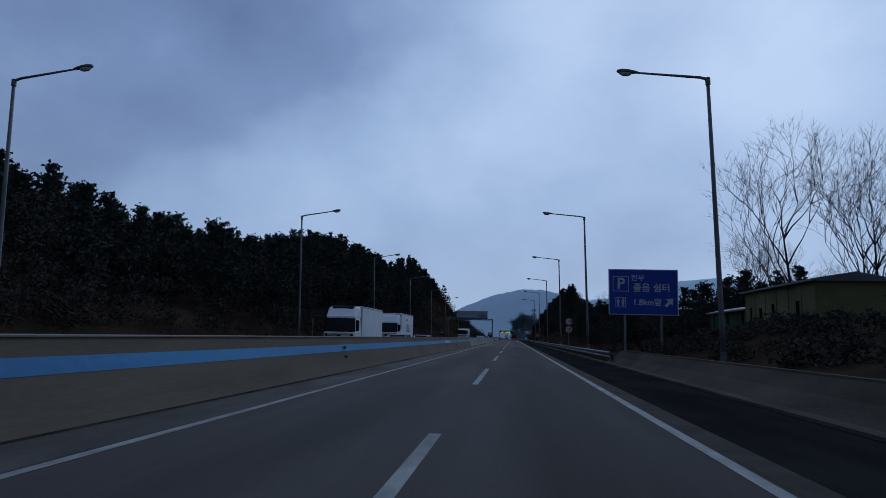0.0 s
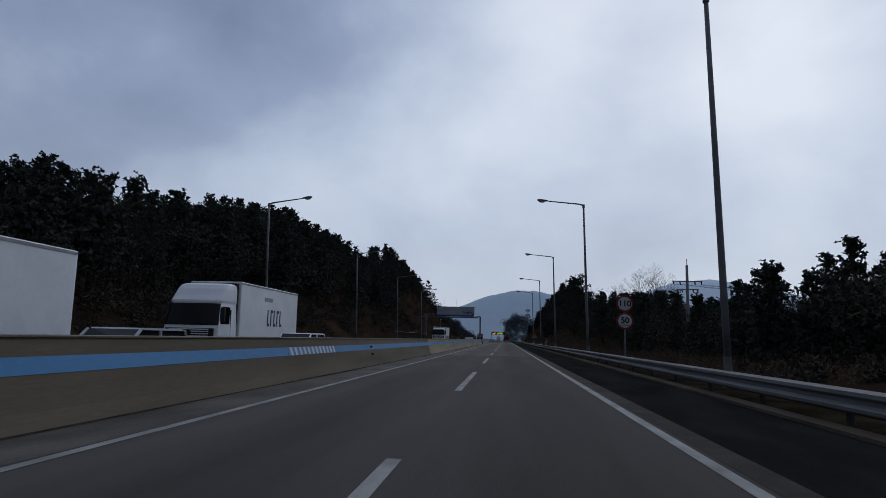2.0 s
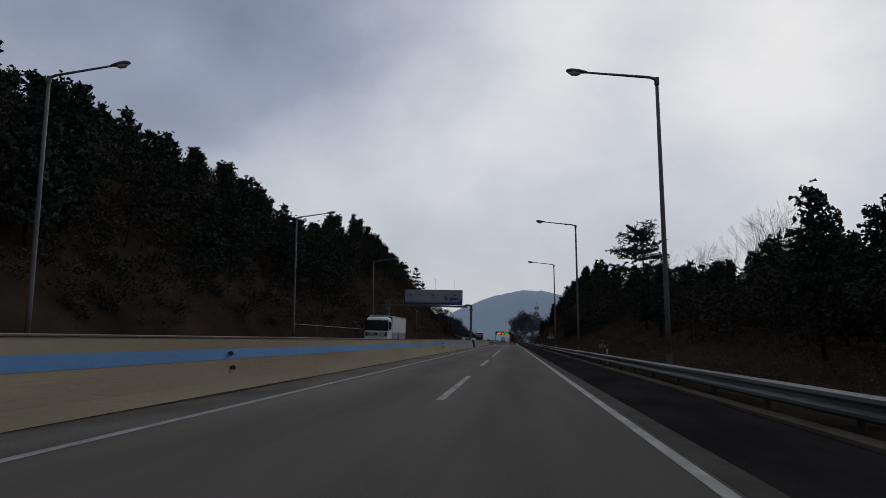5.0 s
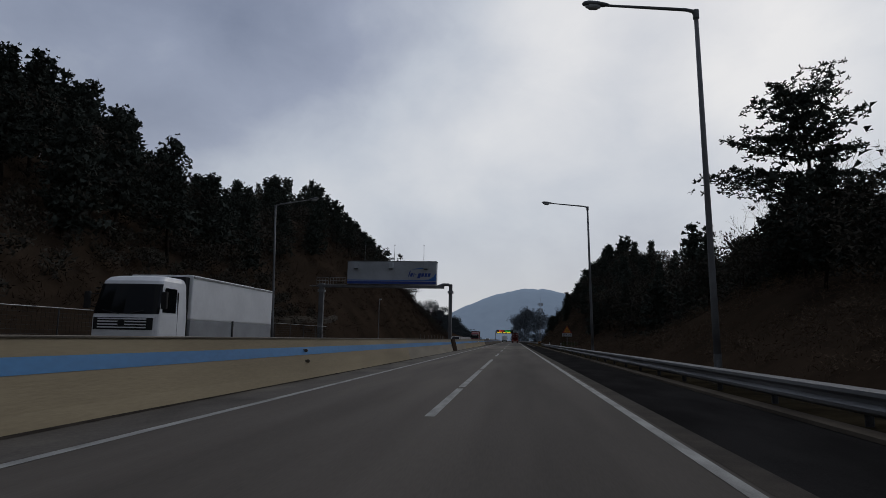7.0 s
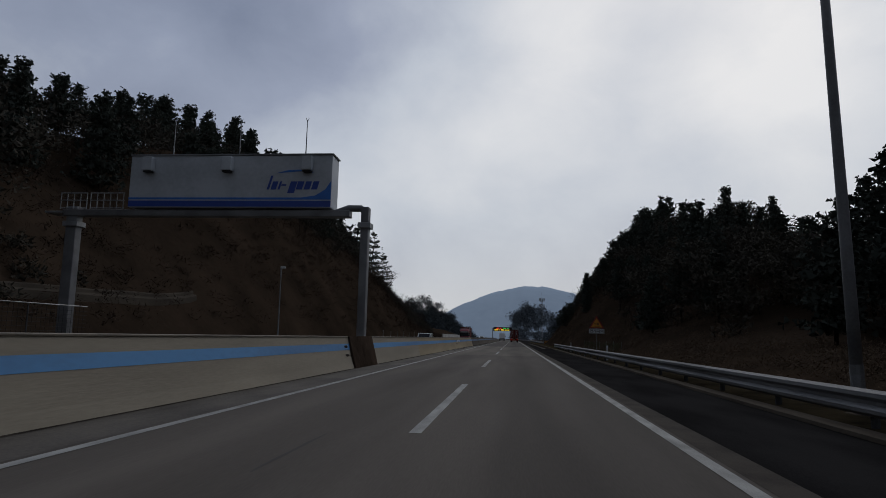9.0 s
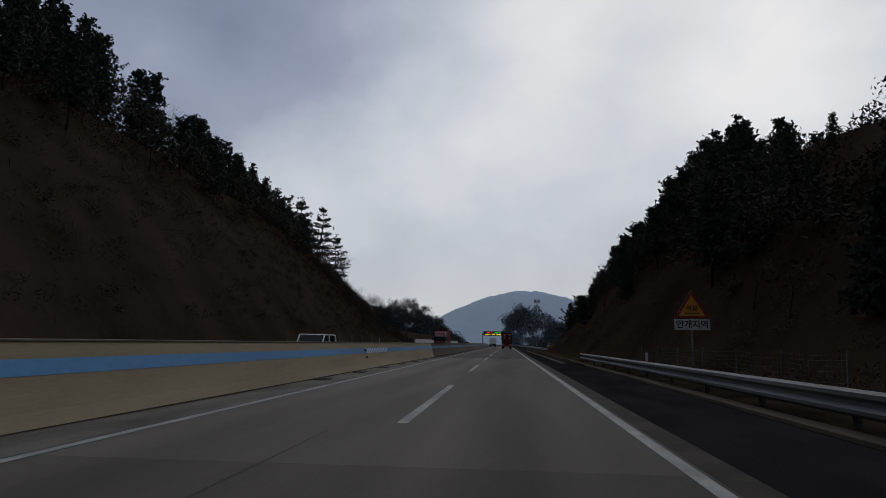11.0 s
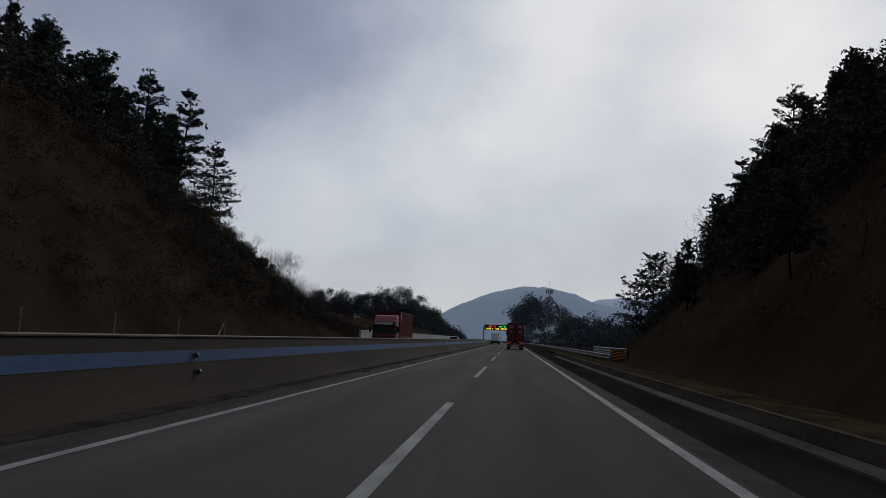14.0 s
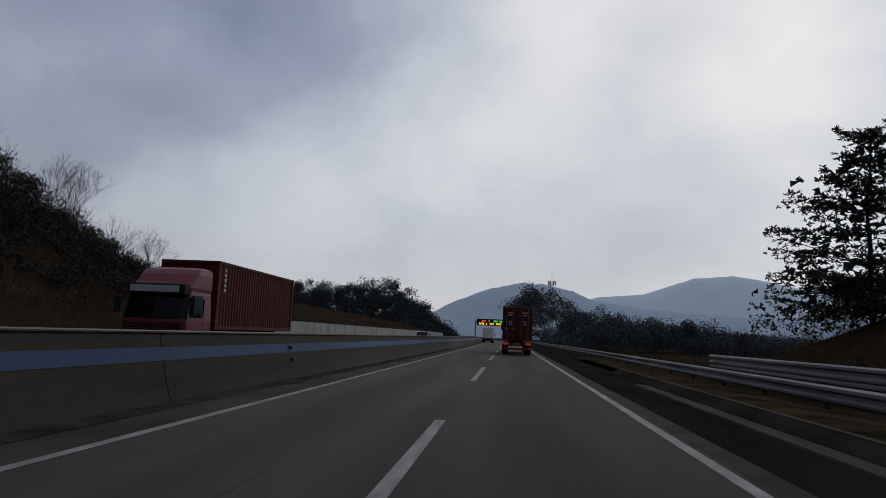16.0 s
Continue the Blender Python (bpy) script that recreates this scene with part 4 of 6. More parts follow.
def build_message_sign():
    y = 573.0
    s = thing("message_gantry", "distant gantry with a black electronic message board lit in colours", "gantry", at=pose(bend(y), y, 0))
    for x in (-8.7, 5.5):
        bm = bmesh.new()
        tube(bm, [(x, 0, 0), (x, 0, 6.6)], 0.22, 10)
        part("post", bm, M_POLE, s)
    bm = bmesh.new()
    bbox(bm, -8.9, 5.7, -0.2, 0.2, 6.2, 6.6, 0.03)
    part("beam", bm, M_POLE, s)
    bm = bmesh.new()
    bbox(bm, -8.3, 2.2, -0.55, -0.21, 5.1, 7.3, 0.05)
    part("board", bm, M_DARK, s, "black display board")
    for k, (x, w, z, h, m) in enumerate(((-6.6, 1.9, 6.3, 0.62, M_LED_R), (-4.3, 0.9, 6.3, 0.62, M_LED_R), (-2.6, 1.7, 6.3, 0.62, M_LED_G), (-0.6, 1.2, 6.3, 0.62, M_LED_G), (-7.6, 2.0, 5.4, 0.62, M_LED_Y), (-5.2, 0.9, 5.4, 0.62, M_LED_Y), (-3.9, 1.6, 5.4, 0.62, M_LED_Y), (-1.8, 2.6, 5.4, 0.62, M_LED_Y))):
        bm = bmesh.new()
        n = int(w / 0.5)
        for j in range(n):
            box(bm, x + j * 0.5, x + j * 0.5 + 0.36, -0.56, -0.551, z, z + h)
        part("text_bar", bm, m, s)


# ---- cabin beside the road ----
def build_cabin():
    for (y0, y1, x0, x1, z0, z1, wall, label) in ((39.0, 50.5, 16.4, 20.5, 1.4, 5.0, M_YELLOW_WALL, "pale yellow site cabin with small dark windows and a low roof"), (51.2, 62.0, 17.2, 20.5, 1.2, 3.9, M_GREEN_WALL, "faded green container shed beside the yellow cabin")):
        h = thing("site_cabin", label, "cabin")
        bm = bmesh.new()
        n = 6
        bbox(bm, x0, x1, y0, y1, z0 - 0.6, z1, 0.03)
        part("wall", bm, wall, h)
        for k in range(n + 1):
            y = y0 + 0.1 + (y1 - y0 - 0.2) * k / n
            bm = bmesh.new()
            bbox(bm, x0 - 0.04, x0 - 0.002, y - 0.06, y + 0.06, z0 - 0.6, z1 - 0.05, 0.01)
            part("rib", bm, wall, h)
        bm = bmesh.new()
        prism(bm, [(x0 - 0.35, z1), (x0 - 0.35, z1 + 0.12), ((x0 + x1) / 2, z1 + 0.55), (x1 + 0.3, z1 + 0.12), (x1 + 0.3, z1)], y0 - 0.3, y1 + 0.3)
        part("roof", bm, M_ROOF, h)
        for k, (fy, w, a, b) in enumerate(((0.22, 0.5, 1.2, 2.9), (0.55, 0.45, 1.9, 2.9), (0.74, 0.5, 1.9, 2.7), (0.9, 0.3, 1.6, 2.8))):
            y = y0 + (y1 - y0) * fy
            part("window", window_mesh(x0, y, w, z0 + a * 0.9, z0 + b * 0.9), M_GLASS, h)


def window_mesh(x0, y, w, za, zb):
    bm = bmesh.new()
    bbox(bm, x0 - 0.02, x0 + 0.04, y - w / 2, y + w / 2, za, zb, 0.005)
    return bm


def build_utility_pole():
    u = thing("utility_pole", "concrete utility pole with cross-arms, insulators and wires", "utility pole", at=pose(16.2, 104.5, 0))
    bm = bmesh.new()
    tube(bm, [(0, 0, -1.5), (0, 0, 8.6)], [0.19, 0.12], 12)
    part("pole", bm, M_POLE_CONC, u, smooth=True)
    bm = bmesh.new()
    tube(bm, [(0, 0, 8.5), (0, 0, 9.2)], 0.03, 6)
    part("lightning_rod", bm, M_STEEL, u)
    for z, w in ((7.1, 1.35), (6.35, 1.0)):
        bm = bmesh.new()
        bbox(bm, -w, w, -0.05, 0.05, z - 0.05, z + 0.05, 0.01)
        part("cross_arm", bm, M_STEEL, u)
        for x in (-w + 0.1, -0.5 * w, 0.5 * w, w - 0.1):
            bm = bmesh.new()
            tube(bm, [(x, 0.0, z - 0.05), (x + 0.12, 0.25, z - 0.26)], [0.06, 0.05], 8)
            part("insulator", bm, M_DARK, u)
    for x in (-1.2, -0.6, 0.6, 1.2):
        bm = bmesh.new()
        tube(bm, [(x + 0.1, 0.3, 6.85), (x + 12, 2, 5.9), (x + 30, 6, 6.3)], 0.012, 4)
        part("wire", bm, M_DARK, u)
    bm = bmesh.new()
    bbox(bm, -0.28, -0.05, -0.2, 0.2, 1.6, 2.4, 0.02)
    part("meter_box", bm, M_STEEL, u)


def build_left_side():
    # pale retaining wall past the end of the slope
    wall = thing("retaining_wall", "long low pale concrete wall beside the far carriageway", "wall", kind="structure")
    a = 398.5
    while a < 620:
        bm = bmesh.new()
        strip(bm, [(-22.3, -0.2), (-22.25, 2.15), (-21.95, 2.15), (-21.9, -0.2)], a + 0.02, a + 5.98, 6, closed=True)
        part("wall_panel", bm, M_WALL, wall)
        a += 6
    # wire fence: posts, an end post with its brace
    f = thing("wire_fence", "roadside wire fence with steel posts and a braced end post", "fence")
    for k in range(8):
        y = 353.0 - 7.0 * k
        bm = bmesh.new()
        tube(bm, [(-22.0, y, -0.2), (-22.0, y, 2.15)], 0.05, 8)
        part("post", bm, M_POLE_CONC, f)
    bm = bmesh.new()
    tube(bm, [(-22.0, 352.8, 1.9), (-22.0, 351.0, 0.0)], 0.04, 8)
    part("brace", bm, M_STEEL, f)
    for z in (0.6, 1.1, 1.6, 2.05):
        bm = bmesh.new()
        tube(bm, [(-22.0, 304, z), (-22.0, 353, z)], 0.005, 4)
        part("wire", bm, M_BARK, f)
    f2 = thing("wire_fence", "sagging dark green wire mesh fence at the foot of the bank", "fence")
    spots = [(9.2 + 0.12 * k, 286.0 - 4.4 * k) for k in range(7)]
    for x, y in spots:
        bm = bmesh.new()
        tube(bm, [(x, y, -0.2), (x + 0.05, y, 1.25)], 0.03, 6)
        part("post", bm, M_POLE, f2)
    bm = bmesh.new()
    for (xa, ya), (xb, yb) in zip(spots, spots[1:]):
        for k in range(7):
            z = 0.1 + 0.17 * k
            tube(bm, [(xa, ya, z), ((xa + xb) / 2, (ya + yb) / 2, z - 0.06), (xb, yb, z)], 0.008, 3)
        for k in range(15):
            f = (k + 0.5) / 15
            tube(bm, [(xa + (xb - xa) * f, ya + (yb - ya) * f, 0.0), (xa + (xb - xa) * f, ya + (yb - ya) * f, 1.08)], 0.007, 3)
    part("mesh", bm, M_GREEN_WALL, f2, "dark green wire mesh")
    for y in (240.0, 268.0, 150.0):
        p = thing("marker_post", "short white roadside marker post behind the rail", "post", "marker posts", at=pose(5.9, y, 0))
        bm = bmesh.new()
        bbox(bm, -0.05, 0.05, -0.03, 0.03, -0.2, 1.0, 0.015)
        part("post", bm, M_SIGN_WHITE, p)
    # hazard board on the end of the double rail
    h = thing("hazard_board", "black and yellow striped hazard board at the rail end", "road sign", at=pose(7.75, 357.6, 0))
    bm = bmesh.new()
    bbox(bm, -0.55, 0.55, -0.02, 0.02, 0.1, 1.0, 0.01)
    part("board", bm, M_SIGN_BLACK, h)
    for k in range(4):
        bm = bmesh.new()
        z = 0.12 + 0.22 * k
        prism(bm, [(-0.54, z), (-0.54, z + 0.1), (0.54, min(z + 0.32, 0.99)), (0.54, min(z + 0.22, 0.98))], -0.027, -0.0205)
        part("hazard_stripe", bm, M_SIGN_ORANGE, h)


def build_far_verge():
    """A mesh fence along the far verge and a pale drain channel on the slope behind it."""
    f = thing("mesh_fence", "low dark wire mesh fence with a pale top rail", "fence")
    y = 172.0
    while y < 222.5:
        bm = bmesh.new()
        tube(bm, [(-22.3, y, -0.2), (-22.3, y, 2.45)], 0.035, 6)
        part("post", bm, M_RAIL_POST, f)
        bm = bmesh.new()
        for k in range(1, 12):
            tube(bm, [(-22.3, y, 0.2 * k), (-22.3, y + 4.2, 0.2 * k)], 0.008, 3, False)
        for k in range(1, 14):
            tube(bm, [(-22.3, y + 0.3 * k, 0.1), (-22.3, y + 0.3 * k, 2.4)], 0.008, 3, False)
        part("mesh", bm, M_DARK, f)
        bm = bmesh.new()
        tube(bm, [(-22.3, y, 2.45), (-22.3, y + 4.2, 2.45)], 0.025, 6)
        part("top_rail", bm, M_STEEL, f)
        y += 4.2
    bm = bmesh.new()
    rows = []
    for k in range(26):
        y = 214.0 + 1.3 * k
        x = -26.0 - 0.6 * max(0.0, (k - 18) / 7.0) ** 1.5
        rows.append([bm.verts.new((x + dx, y, ground_height(x + dx, y) + dz)) for dx, dz in ((-0.26, 0.05), (-0.22, 0.40), (-0.12, 0.42), (-0.08, 0.25), (0.08, 0.25), (0.12, 0.42), (0.22, 0.40), (0.26, -0.1))])
    for p, q in zip(rows, rows[1:]):
        for j in range(7):
            bm.faces.new((p[j], p[j + 1], q[j + 1], q[j]))
    tagged(new("slope_channel", finish("slope_channel", bm, M_KERB)), "pale concrete drain channel running along the cut slope", "drain", kind="structure")


# ---- vehicles ----
def wheel(parent, x, y, r, w, dual=False):
    bm = bmesh.new()
    pts = [(-w / 2, r - 0.05), (-w / 2 + 0.04, r), (w / 2 - 0.04, r), (w / 2, r - 0.05)]
    tube(bm, [(x + a, y, r) for a, _ in pts], [b for _, b in pts], 24)
    t = part("wheel", bm, M_DARK, parent, "black rubber tyre", True)
    bm = bmesh.new()
    tube(bm, [(x - w / 2 - 0.012, y, r), (x + w / 2 + 0.012, y, r)], r * 0.55, 18)
    part("rim", bm, M_STEEL, t)


def container(parent, x0, x1, y0, y1, z0, z1, mat):
    """A corrugated steel container with corner posts."""
    bm = bmesh.new()
    n = int((y1 - y0 - 0.4) / 0.28)
    for side, x, s in ((0, x0, -1), (1, x1, 1)):
        pts = []
        for k in range(n):
            a = y0 + 0.2 + (y1 - y0 - 0.4) * k / n
            d = (y1 - y0 - 0.4) / n
            pts += [(x - s * 0.02, a), (x - s * 0.02, a + 0.3 * d), (x - s * 0.06, a + 0.5 * d), (x - s * 0.06, a + 0.8 * d)]
        lo = [bm.verts.new((p, q, z0 + 0.15)) for p, q in pts]
        hi = [bm.verts.new((p, q, z1 - 0.1)) for p, q in pts]
        for k in range(len(pts) - 1):
            bm.faces.new((lo[k], lo[k + 1], hi[k + 1], hi[k]))
    box(bm, x0 + 0.07, x1 - 0.07, y0 + 0.08, y1 - 0.08, z0 + 0.1, z1 - 0.02)
    part("container_body", bm, mat, parent, "corrugated steel sides")
    bm = bmesh.new()
    for x in (x0, x1 - 0.16):
        for y in (y0, y1 - 0.16):
            bbox(bm, x, x + 0.16, y, y + 0.16, z0, z1, 0.01)
    for x in (x0, x1 - 0.12):
        bbox(bm, x, x + 0.12, y0 + 0.161, y1 - 0.161, z0, z0 + 0.15, 0.01)
        bbox(bm, x, x + 0.12, y0 + 0.161, y1 - 0.161, z1 - 0.1, z1, 0.01)
    for y in (y0, y1 - 0.12):
        bbox(bm, x0 + 0.161, x1 - 0.161, y, y + 0.12, z0, z0 + 0.16, 0.01)
        bbox(bm, x0 + 0.161, x1 - 0.161, y, y + 0.12, z1 - 0.12, z1, 0.01)
    part("container_frame", bm, mat, parent, "corner posts and rails")


def build_lead_truck(y=404.0, x=0.05):
    t = thing("container_truck", "rust-red container truck seen from behind with lit tail lamps", "truck", at=pose(x, y, 0))
    container(t, -1.22, 1.22, 0.0, 12.2, 1.2, 3.95, M_RED_BOX)
    for s in (-1, 1):
        bm = bmesh.new()
        bbox(bm, s * 0.61 - 0.575, s * 0.61 + 0.575, -0.03, 0.05, 1.38, 3.82, 0.015)
        door = part("door", bm, M_RED_BOX, t, "container door leaf")
        for k in range(4):
            bm = bmesh.new()
            z = 1.52 + 0.58 * k
            bbox(bm, s * 0.61 - 0.5, s * 0.61 + 0.5, -0.05, -0.031, z, z + 0.34, 0.01)
            part("door_panel", bm, M_RED_BOX, door)
        for dx in (-0.28, 0.28):
            bm = bmesh.new()
            tube(bm, [(s * 0.61 + dx, -0.09, 1.3), (s * 0.61 + dx, -0.09, 3.88)], 0.022, 8)
            part("lock_bar", bm, M_STEEL, door)
            bm = bmesh.new()
            bbox(bm, s * 0.61 + dx - 0.16, s * 0.61 + dx + 0.16, -0.12, -0.1, 2.15, 2.2, 0.008)
            part("door_handle", bm, M_STEEL, door)
        bm = bmesh.new()
        for z, w in ((3.45, 0.42), (3.25, 0.3), (2.7, 0.25), (2.5, 0.25)):
            box(bm, s * 0.61 - w / 2 + 0.02, s * 0.61 + w / 2 + 0.02, -0.058, -0.052, z, z + 0.1)
        part("print_bar", bm, M_SIGN_WHITE, door, "pale print bars")
    bm = bmesh.new()
    bbox(bm, -0.45, 0.45, 0.3, 12.0, 0.85, 1.19, 0.03)
    part("chassis", bm, M_DARK, t)
    bm = bmesh.new()
    bbox(bm, -1.2, 1.2, 0.0, 0.14, 0.42, 0.6, 0.03)
    part("bumper", bm, M_SIGN_RED, t, "red and white under-run bar")
    bm = bmesh.new()
    bbox(bm, -1.2, 1.2, 0.02, 0.1, 0.78, 1.1, 0.03)
    part("lamp_bar", bm, M_DARK, t)
    for s in (-1, 1):
        bm = bmesh.new()
        bbox(bm, s * 0.93 - 0.24, s * 0.93 + 0.24, -0.03, 0.02, 0.84, 1.02, 0.02)
        part("tail_lamp", bm, M_TAIL, t, "lit red tail lamp")
    bm = bmesh.new()
    bbox(bm, -0.28, 0.28, -0.01, 0.02, 0.84, 1.0, 0.01)
    part("number_plate", bm, M_AMBER, t)
    for yy in (1.3, 2.6, 3.9, 10.6):
        for s in (-1, 1):
            wheel(t, s * 0.95, yy, 0.5, 0.5)
    bm = bmesh.new()
    bbox(bm, -1.2, 1.2, 12.5, 14.7, 0.6, 3.4, 0.12)
    part("cab", bm, M_WHITE_CAB, t)
    for s in (-1, 1):
        bm = bmesh.new()
        bbox(bm, s * 1.38 - 0.12, s * 1.38 + 0.12, 14.3, 14.5, 2.2, 2.9, 0.04)
        part("mirror", bm, M_DARK, t)


def cab_rings(levels, deep, r, bow=0.05, n=4):
    """Stacked outlines, open at the back, of a body with rounded front corners: rows of points."""
    rows = []
    for z, f, w in levels:
        row = [(-w, deep, z)]
        for k in range(n + 1):
            a = math.pi / 2 * k / n
            row.append((-w + r - r * math.cos(a), f + bow + r - (r) * math.sin(a), z))
        for x in (-0.5 * (w - r), 0.0, 0.5 * (w - r)):
            row.append((x, f + bow * (x / (w - r)) ** 2, z))
        row += [(-x, y, z) for x, y, _ in row[1:n + 2][::-1]] + [(w, deep, z)]
        rows.append(row)
    return rows


def loft(rows, closed=True):
    bm = bmesh.new()
    vs = [[bm.verts.new(p) for p in row] for row in rows]
    for a, b in zip(vs, vs[1:]):
        for k in range(len(a) - 1):
            bm.faces.new((a[k], a[k + 1], b[k + 1], b[k]))
        if closed:
            bm.faces.new((a[-1], a[0], b[0], b[-1]))
    if closed:
        bm.faces.new(vs[0][::-1])
        bm.faces.new(vs[-1])
    return bm


def pane(rows, first, last, out=0.012, thick=0.03):
    """A bowed pane lying on the front of a lofted body."""
    cut = [row[first:last + 1] for row in rows]
    bm = bmesh.new()
    vs = [[[bm.verts.new((x * (1 + d / 1.2), y - d, z)) for x, y, z in row] for row in cut] for d in (out, out - thick)]
    for side, g in enumerate(vs):
        for a, b in zip(g, g[1:]):
            for k in range(len(a) - 1):
                q = (a[k], a[k + 1], b[k + 1], b[k])
                bm.faces.new(q if side == 0 else q[::-1])
    ring = lambda g: g[0] + [row[-1] for row in g[1:]] + g[-1][-2::-1] + [row[0] for row in g[-2:0:-1]]
    o, i = ring(vs[0]), ring(vs[1])
    for k in range(len(o)):
        j = (k + 1) % len(o)
        bm.faces.new((o[k], i[k], i[j], o[j]))
    return bm


def build_cab(t, mat, high=3.1, tall_roof=0.0, sill=1.55, w=1.22, deep=2.1):
    """A forward-control cab with rounded corners whose front looks to -y, its nose at y = 0."""
    table = [(0.55, 0.08), (0.7, 0.01), (sill - 0.15, 0.0), (sill - 0.05, 0.03), (high - 0.42, 0.30), (high - 0.2, 0.40), (high - 0.06, 0.58), (high, 0.85)]
    width = [(0.55, w), (sill - 0.05, w), (high - 0.42, w - 0.07), (high - 0.2, w - 0.10), (high - 0.06, w - 0.17), (high, w - 0.32)]
    level = lambda z: (z, interp(z, table), interp(z, width))
    cab = part("cab", loft(cab_rings([level(z) for z, _ in table], deep, 0.22)), mat, t, smooth=False)
    rows = cab_rings([level(z) for z in (sill - 0.02, sill + 0.02, 0.5 * (sill - 0.4 + high), high - 0.36, high - 0.32)], deep, 0.22)
    part("windscreen", pane(rows, 2, len(rows[0]) - 3), M_GLASS, cab, "dark wrapped windscreen")
    rows = cab_rings([level(z) for z in (sill - 0.57, sill - 0.55, sill - 0.17, sill - 0.15)], deep, 0.22)
    grille = part("grille", pane(rows, 4, len(rows[0]) - 5, 0.008), M_DARK, cab, "dark slatted grille")
    for z in (sill - 0.49, sill - 0.39, sill - 0.29, sill - 0.20):
        bm = bmesh.new()
        bbox(bm, -0.88, 0.88, -0.035, 0.02, z - 0.022, z + 0.022, 0.008)
        part("slat", bm, mat, grille)
    bm = bmesh.new()
    disc(bm, (0, -0.04, sill - 0.34), 0.13, 0.03, 20)
    part("badge", bm, M_DARK, grille, "dark round disc")
    for s in (-1, 1):
        bm = bmesh.new()
        side_prism(bm, [(0.40, sill + 0.05), (1.30, sill + 0.05), (1.30, high - 0.45), (0.60, high - 0.45)], s * (w - 0.05), s * (w + 0.012))
        part("side_window", bm, M_GLASS, cab)
        bm = bmesh.new()
        side_prism(bm, [(1.45, 0.85), (1.462, 0.85), (1.462, high - 0.55), (1.45, high - 0.55)], s * (w - 0.05), s * (w + 0.006))
        part("door_seam", bm, M_DARK, cab)
        bm = bmesh.new()
        bbox(bm, s * (w + 0.2) - 0.1, s * (w + 0.2) + 0.1, 0.06, 0.2, sill + 0.15, sill + 0.75, 0.04)
        mirror = part("mirror", bm, M_DARK, cab, "black door mirror")
        for z in (sill + 0.22, sill + 0.68):
            bm = bmesh.new()
            tube(bm, [(s * (w - 0.06), 0.42, z), (s * (w + 0.16), 0.15, z)], 0.018, 6)
            part("mirror_arm", bm, M_DARK, mirror)
        bm = bmesh.new()
        tube(bm, [(s * 0.12, -0.005, sill - 0.03), (s * 0.75, 0.005, sill + 0.1)], 0.014, 5)
        part("wiper", bm, M_DARK, cab)
        bm = bmesh.new()
        bbox(bm, s * 0.93 - 0.2, s * 0.93 + 0.2, -0.05, 0.12, 0.72, 0.92, 0.03)
        part("headlight", bm, M_HEADLAMP, cab)
        bm = bmesh.new()
        bbox(bm, s * (w - 0.04) - 0.06, s * (w - 0.04) + 0.06, 0.62, 1.9, 0.36, 0.6, 0.02)
        part("step", bm, M_DARK, cab)
    part("bumper", loft(cab_rings([(0.30, 0.03, w - 0.03), (0.36, -0.06, w), (0.64, -0.06, w), (0.68, 0.0, w - 0.03)], 0.75, 0.2)), mat, cab)
    if tall_roof:
        a, b = high - 0.27, high + tall_roof
        rows = [(a, 0.33, w - 0.06), (a + 0.1, 0.36, w - 0.05), (0.65 * a + 0.35 * b, 0.58, w - 0.05), (0.3 * a + 0.7 * b, 0.86, w - 0.06), (b - 0.08, 1.08, w - 0.09), (b, 1.3, w - 0.2)]
        part("roof_fairing", loft(cab_rings(rows, deep, 0.25)), mat, cab, "sloped roof fairing")
    for s in (-1, 1):
        wheel(t, s * (w - 0.2), 1.25, 0.5, 0.32)
    return cab


